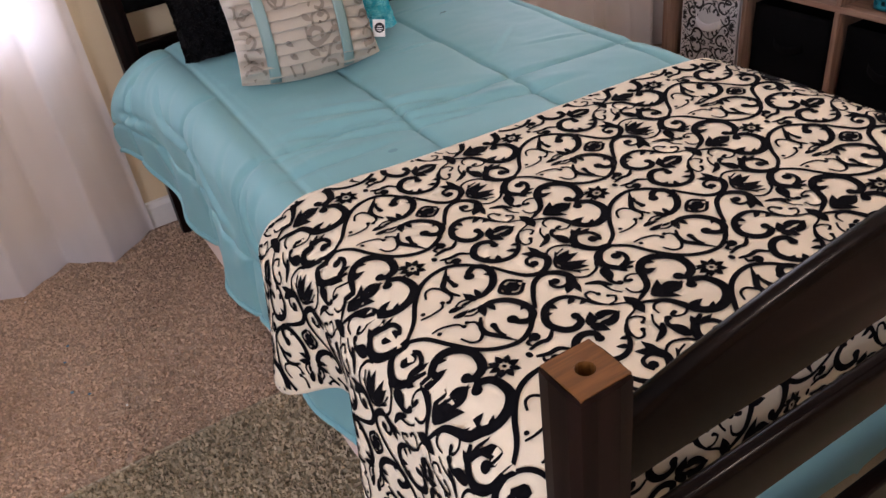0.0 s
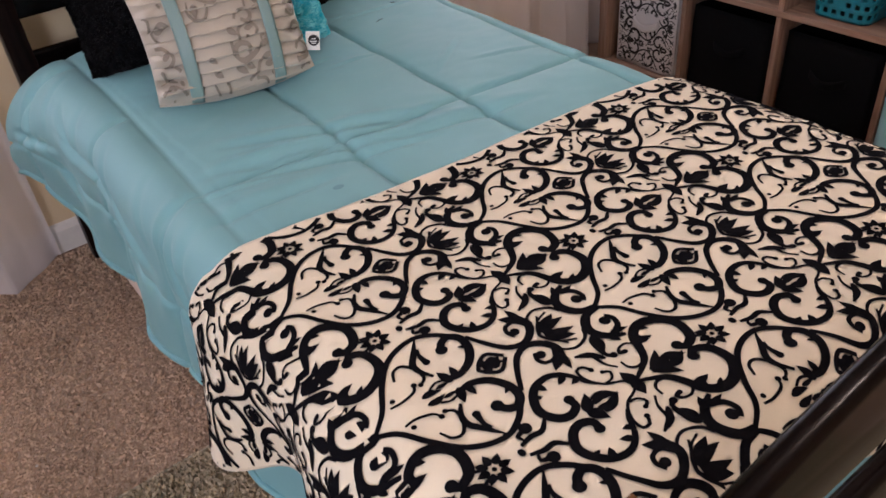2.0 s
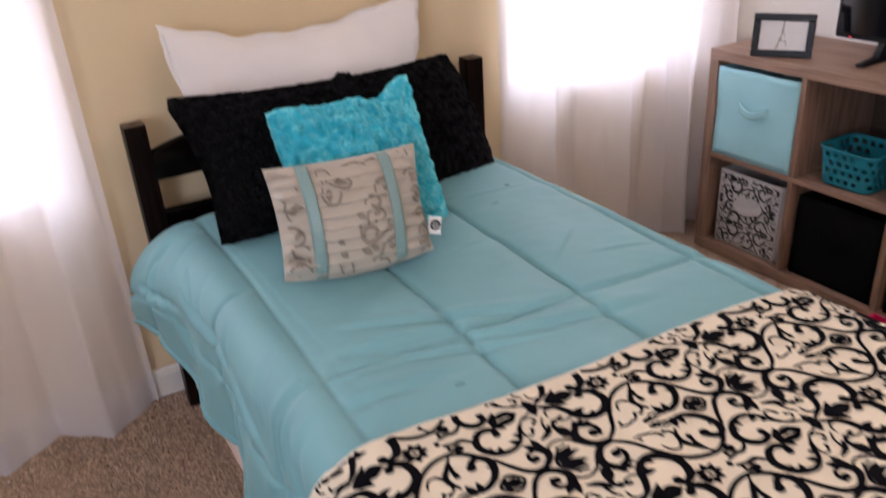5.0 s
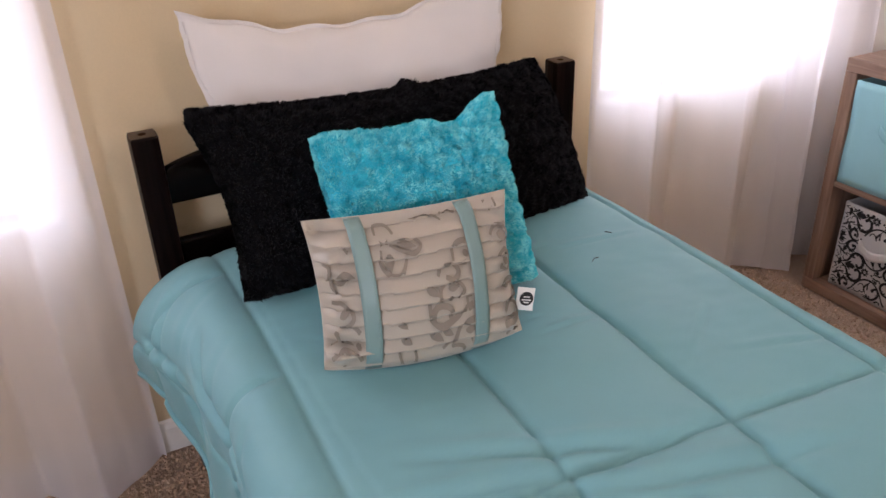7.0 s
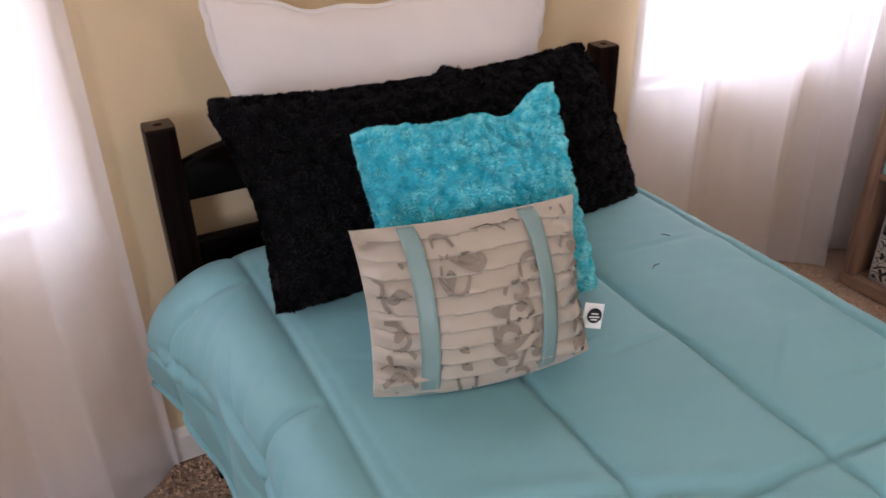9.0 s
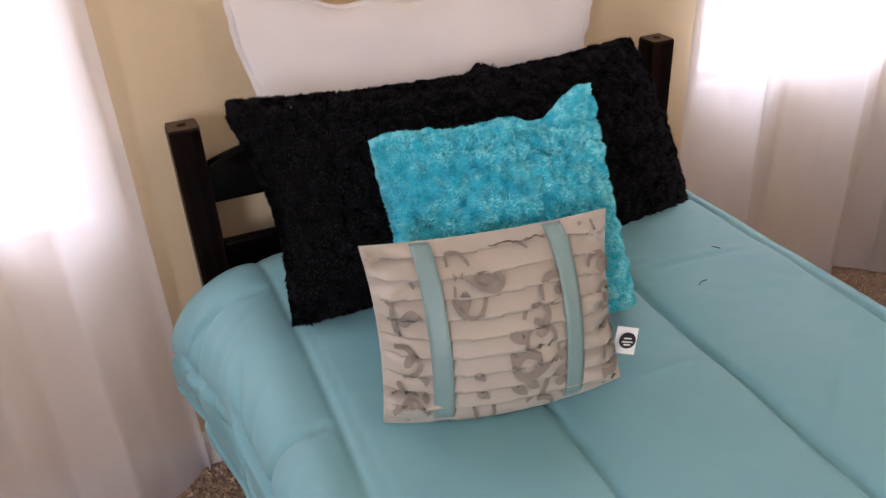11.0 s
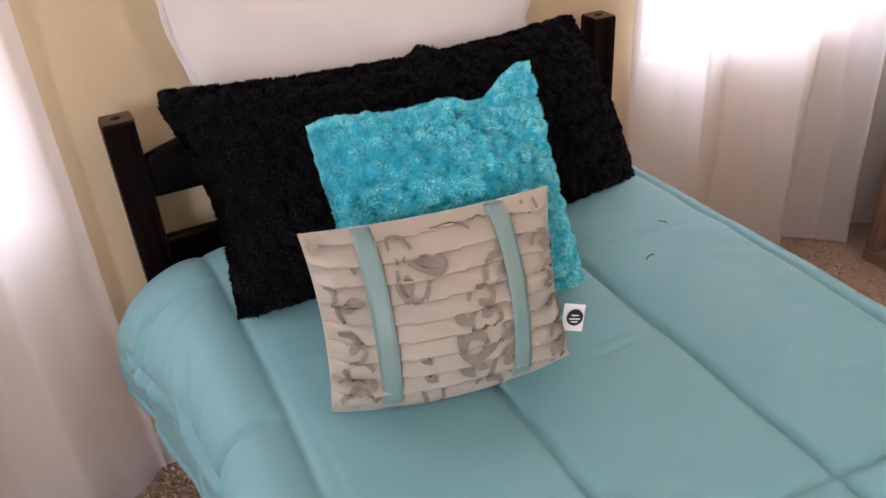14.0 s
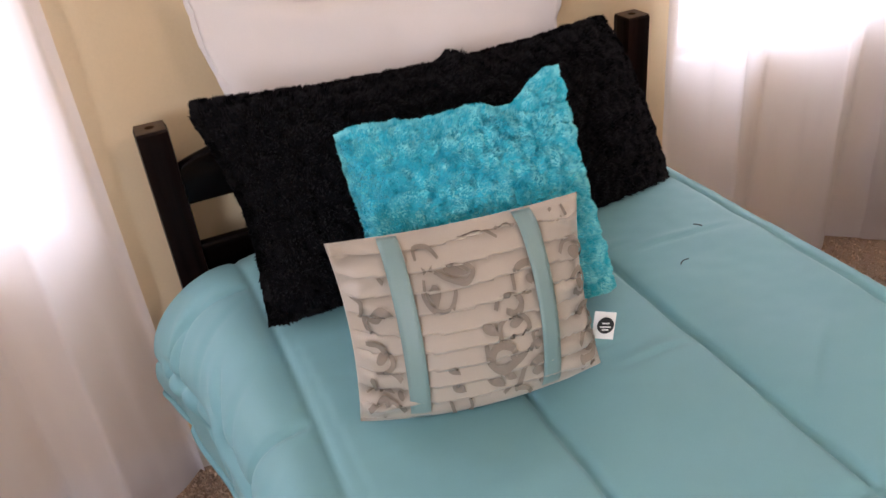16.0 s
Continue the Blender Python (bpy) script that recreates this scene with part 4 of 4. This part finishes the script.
# ---- the cube shelf ----
SX0, SX1 = 1.39, 1.775
SY, CELL, OUT, DIV = -0.205, 0.328, 0.038, 0.018
SH_H = 2 * CELL + 2 * OUT + DIV
COLS = 4
SY_END = SY - 2 * OUT - COLS * CELL - (COLS - 1) * DIV
shelf = thing("cube_shelf", "washed oak cube shelf, two rows of four cubbies", "shelf")
part("top", box((SX0, SY_END, SH_H - OUT), (SX1, SY, SH_H), 0.002), M_OAK, shelf)
part("bottom", box((SX0, SY_END, 0), (SX1, SY, OUT), 0.002), M_OAK, shelf)
for y in (SY - OUT, SY_END):
    part("side", box((SX0, y, OUT + 0.0005), (SX1, y + OUT, SH_H - OUT - 0.0005), 0.002), M_OAK_UP, shelf)
part("middle_shelf", box((SX0 + 0.002, SY_END + OUT, OUT + CELL), (SX1, SY - OUT, OUT + CELL + DIV), 0.0015), M_OAK, shelf)
part("back_panel", box((SX1, SY_END, 0.002), (SX1 + 0.006, SY, SH_H - 0.002)), M_BACK_SHADE, shelf)


def cell(col, row):
    """Near corner (lowest y, z) of a cubby."""
    y1 = SY - OUT - col * (CELL + DIV)
    return y1 - CELL, OUT + row * (CELL + DIV)


for c in range(1, COLS):
    for r in range(2):
        y0, z0 = cell(c, r)
        part("divider", box((SX0 + 0.002, y0 + CELL, z0 + 0.0005), (SX1, y0 + CELL + DIV, z0 + CELL - 0.0005), 0.0015), M_OAK_UP, shelf)


def cloth_bin(name, label, col, row, mat, w, h, handle=None, back=0.012):
    y0, z0 = cell(col, row)
    yc = y0 + CELL / 2
    ob = thing(name, label, "storage bin", (SX0 + back, yc, z0 + 0.001), "fabric bins in the shelf")
    t = 0.005
    wob = lambda y, z: 0.004 * noise.noise((y * 9, z * 9, col * 3.1 + row))
    part("front", sheet(lambda y, z: Vector((wob(y, z), y, z)), steps(-w / 2, w / 2, 14), steps(0, h, 14), -t), mat, ob, "", True)
    part("base", box((0.008, -w / 2 + 0.006, 0.0), (0.34, w / 2 - 0.006, 0.006), 0.001), mat, ob)
    for s in (-1, 1):
        part("side", box((0.008, s * w / 2 - 0.003, 0.0062), (0.34, s * w / 2 + 0.003, h - 0.002), 0.002), mat, ob)
    part("back", box((0.340, -w / 2, 0), (0.346, w / 2, h - 0.002), 0.002), mat, ob)
    if handle:
        def loop(a, b):
            return Vector((-0.004 - 0.018 * math.sin(math.pi * a) ** 0.8, (a - 0.5) * 0.115, h * 0.62 - 0.018 * math.sin(math.pi * a) + (b - 0.5) * 0.028))
        part("handle", sheet(loop, steps(0, 1, 16), steps(0, 1, 3), 0.002), handle, ob, "", True)
    return ob


cloth_bin("storage_bin", "aqua fabric storage bin with a cloth handle", 0, 1, M_AQUA_BIN, 0.318, 0.31, M_AQUA_BIN, 0.004)
damask_bin = cloth_bin("storage_bin", "white fabric bin with black damask print", 0, 0, M_DAMASK, 0.262, 0.285, M_DAMASK, 0.03)
cloth_bin("storage_bin", "plain black fabric storage bin", 1, 0, M_BLACK_BIN, 0.30, 0.285, M_BLACK_BIN, 0.03)
cloth_bin("storage_bin", "plain black fabric storage bin", 2, 0, M_BLACK_BIN, 0.30, 0.285, M_BLACK_BIN, 0.03)
cloth_bin("storage_bin", "aqua fabric storage bin with a cloth handle", 3, 0, M_AQUA_BIN, 0.318, 0.31, M_AQUA_BIN, 0.004)


def rounded_ring(w, d, r, n=8):
    pts = []
    for cx, cy, a0 in ((w / 2 - r, d / 2 - r, 0), (-w / 2 + r, d / 2 - r, 90), (-w / 2 + r, -d / 2 + r, 180), (w / 2 - r, -d / 2 + r, 270)):
        for k in range(n + 1):
            a = radians(a0 + 90 * k / n)
            pts.append((cx + r * math.cos(a), cy + r * math.sin(a)))
    return pts


def even_ring(points, count):
    """The same closed outline with evenly spaced points."""
    p = [Vector((*q, 0)) for q in points]
    lens = [(b - a).length for a, b in zip(p, p[1:] + p[:1])]
    total, out, k, done = sum(lens), [], 0, 0.0
    for i in range(count):
        want = total * i / count
        while want > done + lens[k]:
            done += lens[k]
            k += 1
        q = p[k].lerp(p[(k + 1) % len(p)], (want - done) / max(lens[k], 1e-9))
        out.append((q.x, q.y))
    return out


def basket(col):
    """A plastic basket whose sides are pierced by round holes."""
    y0, z0 = cell(col, 1)
    ob = thing("plastic_basket", "teal plastic basket with pierced flower-like sides", "basket", (SX0 + 0.115, y0 + CELL / 2 + 0.012, z0 + 0.001), "teal baskets in the shelf")
    w, d, h = 0.195, 0.185, 0.125
    bm = bmesh.new()
    rowsn = 9
    ring = even_ring(rounded_ring(d, w, 0.035, 9), 96)
    grid = []
    for j in range(rowsn * 2 + 1):
        f = j / (rowsn * 2)
        grid.append([bm.verts.new((x * (0.86 + 0.14 * f), y * (0.86 + 0.14 * f), 0.004 + (h - 0.004) * f)) for x, y in ring])
    n = len(ring)
    rng = random.Random(col + 11)
    holes = {(c, q) for c in range(n // 2) for q in range(1, rowsn - 1) if (c + (q // 2)) % 2 == 0 and q % 2 and rng.random() < 0.9}
    for j in range(rowsn * 2):
        for k in range(n):
            if (k // 2, j // 2) in holes:
                continue
            bm.faces.new((grid[j][k], grid[j][(k + 1) % n], grid[j + 1][(k + 1) % n], grid[j + 1][k]))
    bmesh.ops.recalc_face_normals(bm, faces=bm.faces)
    bmesh.ops.solidify(bm, geom=list(bm.faces), thickness=0.003)
    part("body", bm, M_TEAL, ob, "", True)
    bm = bmesh.new()
    bm.faces.new([bm.verts.new((x * 0.86, y * 0.86, 0.002)) for x, y in ring])
    bmesh.ops.solidify(bm, geom=list(bm.faces), thickness=0.002)
    part("base", bm, M_TEAL, ob)
    rim = bmesh.new()
    a = [[rim.verts.new((x * k, y * k, z)) for x, y in ring] for k, z in ((0.985, h - 0.010), (1.03, h - 0.008), (1.035, h), (0.99, h + 0.002))]
    for q in range(4):
        for k in range(n):
            rim.faces.new((a[q][k], a[q][(k + 1) % n], a[(q + 1) % 4][(k + 1) % n], a[(q + 1) % 4][k]))
    part("rim", rim, M_TEAL, ob, "", True)


basket(1)
basket(2)

# ---- on the shelf ----
pf = thing("picture_frame", "black picture frame with a pale tower print", "picture frame", Matrix.Translation((1.433, -0.451, SH_H + 0.001)) @ pose(0, 0, 0, 0, 8, 32))
FW, FH = 0.185, 0.135
for lo, hi in (((-FW / 2, 0), (FW / 2, 0.022)), ((-FW / 2, FH - 0.022), (FW / 2, FH)), ((-FW / 2, 0.0222), (-FW / 2 + 0.022, FH - 0.0222)), ((FW / 2 - 0.022, 0.0222), (FW / 2, FH - 0.0222))):
    part("frame_bar", box((-0.008, lo[0], lo[1]), (0.008, hi[0], hi[1]), 0.003), M_BLACK, pf)
part("print", box((0.001, -FW / 2 + 0.02, 0.02), (0.004, FW / 2 - 0.02, FH - 0.02)), M_PAPER, pf, "pale paper print")
tower = bmesh.new()
for s in (-1, 1):
    for a, b, wa, wb in ((0.026, 0.05, 0.017, 0.009), (0.05, 0.075, 0.009, 0.003), (0.075, 0.112, 0.003, 0.0006)):
        q = [(s * wa + 0.003, a), (s * wa - s * 0.003, a), (s * wb - s * 0.0012, b), (s * wb + s * 0.0012, b)]
        tower.faces.new([tower.verts.new((0.0004, y, z)) for y, z in q])
for z, w in ((0.05, 0.011), (0.075, 0.0045)):
    tower.faces.new([tower.verts.new((0.0004, y, zz)) for y, zz in ((-w, z - 0.0012), (w, z - 0.0012), (w, z + 0.0012), (-w, z + 0.0012))])
part("tower_print", tower, M_TAUPE, pf, "grey tower silhouette")
part("easel_back", box((0.008, -0.02, 0.004), (0.05, 0.02, 0.007)), M_BLACK, pf)

tv = thing("television", "black flat television on a low stand", "television", (1.585, -0.93, SH_H))
part("casing", box((-0.005, -0.40, 0.055), (0.035, 0.40, 0.52), 0.008), M_BLACK, tv)
part("screen", box((-0.009, -0.385, 0.075), (-0.0055, 0.385, 0.508)), M_SCREEN, tv, "dark glossy screen")
part("power_light", box((-0.0085, 0.338, 0.0615), (-0.0055, 0.347, 0.064)), M_LED, tv, "small red light")
for s in (-1, 1):
    part("foot", extrude_outline([(-0.10, 0.0), (0.11, 0.0), (0.11, 0.008), (0.02, 0.06), (0.0, 0.06), (-0.02, 0.018), (-0.10, 0.008)], 1, s * 0.24 - 0.012, s * 0.24 + 0.012, 0.002), M_BLACK, tv)

# ceiling lamp
lamp = thing("ceiling_lamp", "round frosted ceiling lamp giving warm light", "lamp", (0.48, -2.35, H))
bm = bmesh.new()
bmesh.ops.create_cone(bm, cap_ends=True, segments=32, radius1=0.10, radius2=0.10, depth=0.025, matrix=pose(0, 0, -0.0125))
part("canopy", bm, M_WHITE, lamp)
dome = lambda a, b: Vector((0.15 * math.sin(b) * math.cos(a), 0.15 * math.sin(b) * math.sin(a), -0.026 - 0.07 * math.cos(b)))
part("shade", sheet(dome, steps(0, 2 * math.pi, 32), steps(0.02, math.pi / 2, 8)), M_SHADE, lamp, "frosted glass shade", True)


# damask on the white bin
def bin_face(y, z):
    return Vector((-0.0002 + 0.004 * noise.noise((y * 9, z * 9, 0.0)), y, z))


me = lay_print(PRINT, lambda a, b: bin_face(-a, b), lambda a, b: abs(a) < 0.126 and 0.008 < b < 0.278 and not (abs(a) < 0.05 and 0.16 < b < 0.20),
               (-0.02, 0.09), (0.319 * 0.7, 0.242 * 0.7), 0.7, range(-2, 3), range(-1, 4), 0.0012)
me.materials.append(M_INK)
pr = new("damask_print", me)
pr.parent = damask_bin
tagged(pr, "black damask print", kind="stuff")

# carpet pile


def tuft_field(name, count, spans, ground, tall, mat, parent, label, seed):
    """Short yarn tufts strewn over one or more rectangles (x0, x1, y0, y1)."""
    rng = random.Random(seed)
    verts, faces = [], []
    for k in range(count):
        x0, x1, y0, y1 = spans[0] if k % 8 else spans[-1]
        x, y = rng.uniform(x0, x1), rng.uniform(y0, y1)
        a, l, h2, w2 = rng.uniform(0, 6.283), rng.uniform(0, 0.006), rng.uniform(0.5, 1) * tall, rng.uniform(0.0022, 0.0042)
        dx, dy, b = math.cos(a) * w2, math.sin(a) * w2, rng.uniform(0, 6.283)
        cx, cy = math.cos(b) * l, math.sin(b) * l
        i = len(verts)
        verts += [(x - dy, y + dx, ground), (x + dy, y - dx, ground), (x + dy * 0.9 + cx, y - dx * 0.9 + cy, ground + h2), (x - dy * 0.9 + cx, y + dx * 0.9 + cy, ground + h2)]
        faces.append((i, i + 1, i + 2, i + 3))
    me = bpy.data.meshes.new(name)
    me.from_pydata(verts, [], faces)
    me.materials.append(mat)
    pl = new(name, me)
    pl.parent = parent
    tagged(pl, label, kind="stuff")


RUG_EDGE = -0.967
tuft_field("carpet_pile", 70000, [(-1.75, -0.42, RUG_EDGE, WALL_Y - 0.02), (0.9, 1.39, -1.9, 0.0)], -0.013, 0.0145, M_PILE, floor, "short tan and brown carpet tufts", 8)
rug = thing("area_rug", "olive grey cut-pile rug lying beside and under the bed", "rug")
part("backing", box((-1.9, -3.0, -0.0055), (0.5, RUG_EDGE, 0.004), 0.003), M_RUG_BASE, rug)
part("binding", box((-1.9, RUG_EDGE + 0.0005, -0.0055), (0.5, RUG_EDGE + 0.007, 0.0065), 0.002), M_BINDING, rug, "pale stitched edge of the rug")
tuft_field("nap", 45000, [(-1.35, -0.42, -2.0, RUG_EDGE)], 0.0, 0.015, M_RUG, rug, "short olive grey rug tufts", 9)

# on the carpet beside the shelf
tub = thing("plastic_tub", "low magenta plastic tub on the carpet", "storage tub", (1.135, -1.18, 0.0))
for lo, hi in (((-0.13, -0.17, 0.0), (0.13, 0.17, 0.006)), ((-0.135, -0.175, 0.0062), (-0.129, 0.175, 0.118)), ((0.129, -0.175, 0.0062), (0.135, 0.175, 0.118)), ((-0.1288, -0.175, 0.0062), (0.1288, -0.169, 0.118)), ((-0.1288, 0.169, 0.0062), (0.1288, 0.175, 0.118))):
    part("side" if hi[2] > 0.01 else "base", box(lo, hi, 0.002), M_PINK, tub)

# small litter
lint = material("blue_lint", (0.12, 0.24, 0.34), 0.9, scale=300, vary=0.2, bump=0.1)
pale_lint = material("white_lint", (0.75, 0.72, 0.68), 0.9, scale=300, vary=0.2, bump=0.1)


def flake(name, label, category, at, size, mat, seed, group):
    """A tiny crumpled scrap of fibre."""
    bm = bmesh.new()
    bmesh.ops.create_icosphere(bm, subdivisions=2, radius=size, matrix=Matrix.Diagonal((1, 0.8, 0.45, 1)))
    for v in bm.verts:
        v.co *= 1 + 0.5 * noise.noise(v.co * 1.4 / size + Vector((seed, 0, 0)))
    ob = solid(name, bm, mat, label, category, "", False, group)
    ob.matrix_basis = Matrix.Translation(at)


for k, (x, y) in enumerate(((-0.949, -0.427), (-0.967, -0.493), (-0.972, -0.626), (-0.936, -0.66))):
    flake("lint", "tiny scrap of blue lint on the carpet", "lint", (x, y, 0.0022), 0.0045, lint, k * 3.1, "lint on the carpet")
for k, (x, y) in enumerate(((-1.019, -0.128), (-0.867, -0.762))):
    flake("lint", "tiny white crumb on the carpet", "lint", (x, y, 0.0022), 0.0035, pale_lint, k * 2.3 + 20, "lint on the carpet")


def thread(label, s0, t0, angle, length):
    """A loose dark thread lying on the comforter."""
    c, n_ = math.cos(radians(angle)), math.sin(radians(angle))

    def tube(a, f):
        u = (f - 0.5) * length
        bow = 0.15 * length * math.sin(math.pi * f)
        p = comforter(s0 + c * u - n_ * bow, t0 + n_ * u + c * bow)
        return p + Vector((0.0008 * math.cos(a) * -n_, 0.0008 * math.cos(a) * c, 0.0009 + 0.0008 * math.sin(a)))
    return solid("thread", sheet(tube, steps(0, 2 * math.pi, 6), steps(0, 1, 10)), M_INK, label, "thread", "", True, "loose threads")


thread("short dark loose thread lying on the aqua comforter", 0.290, -0.543, -70, 0.016)
thread("fine dark loose thread lying on the aqua comforter", 0.20, -0.62, 20, 0.022)


def spot(r, a):
    x, y = -0.262 + 0.010 * r * math.cos(a), -1.195 + 0.007 * r * math.sin(a)
    return comforter(x, y) + Vector((0, 0, 0.0012))


stain = sheet(spot, steps(0.05, 1, 3), steps(0, 2 * math.pi, 14))
part("stain", stain, material("damp_cotton", (0.13, 0.29, 0.33), 0.6, scale=300, vary=0.1, bump=0.1), quilt, "small darker stain on the cloth", True)
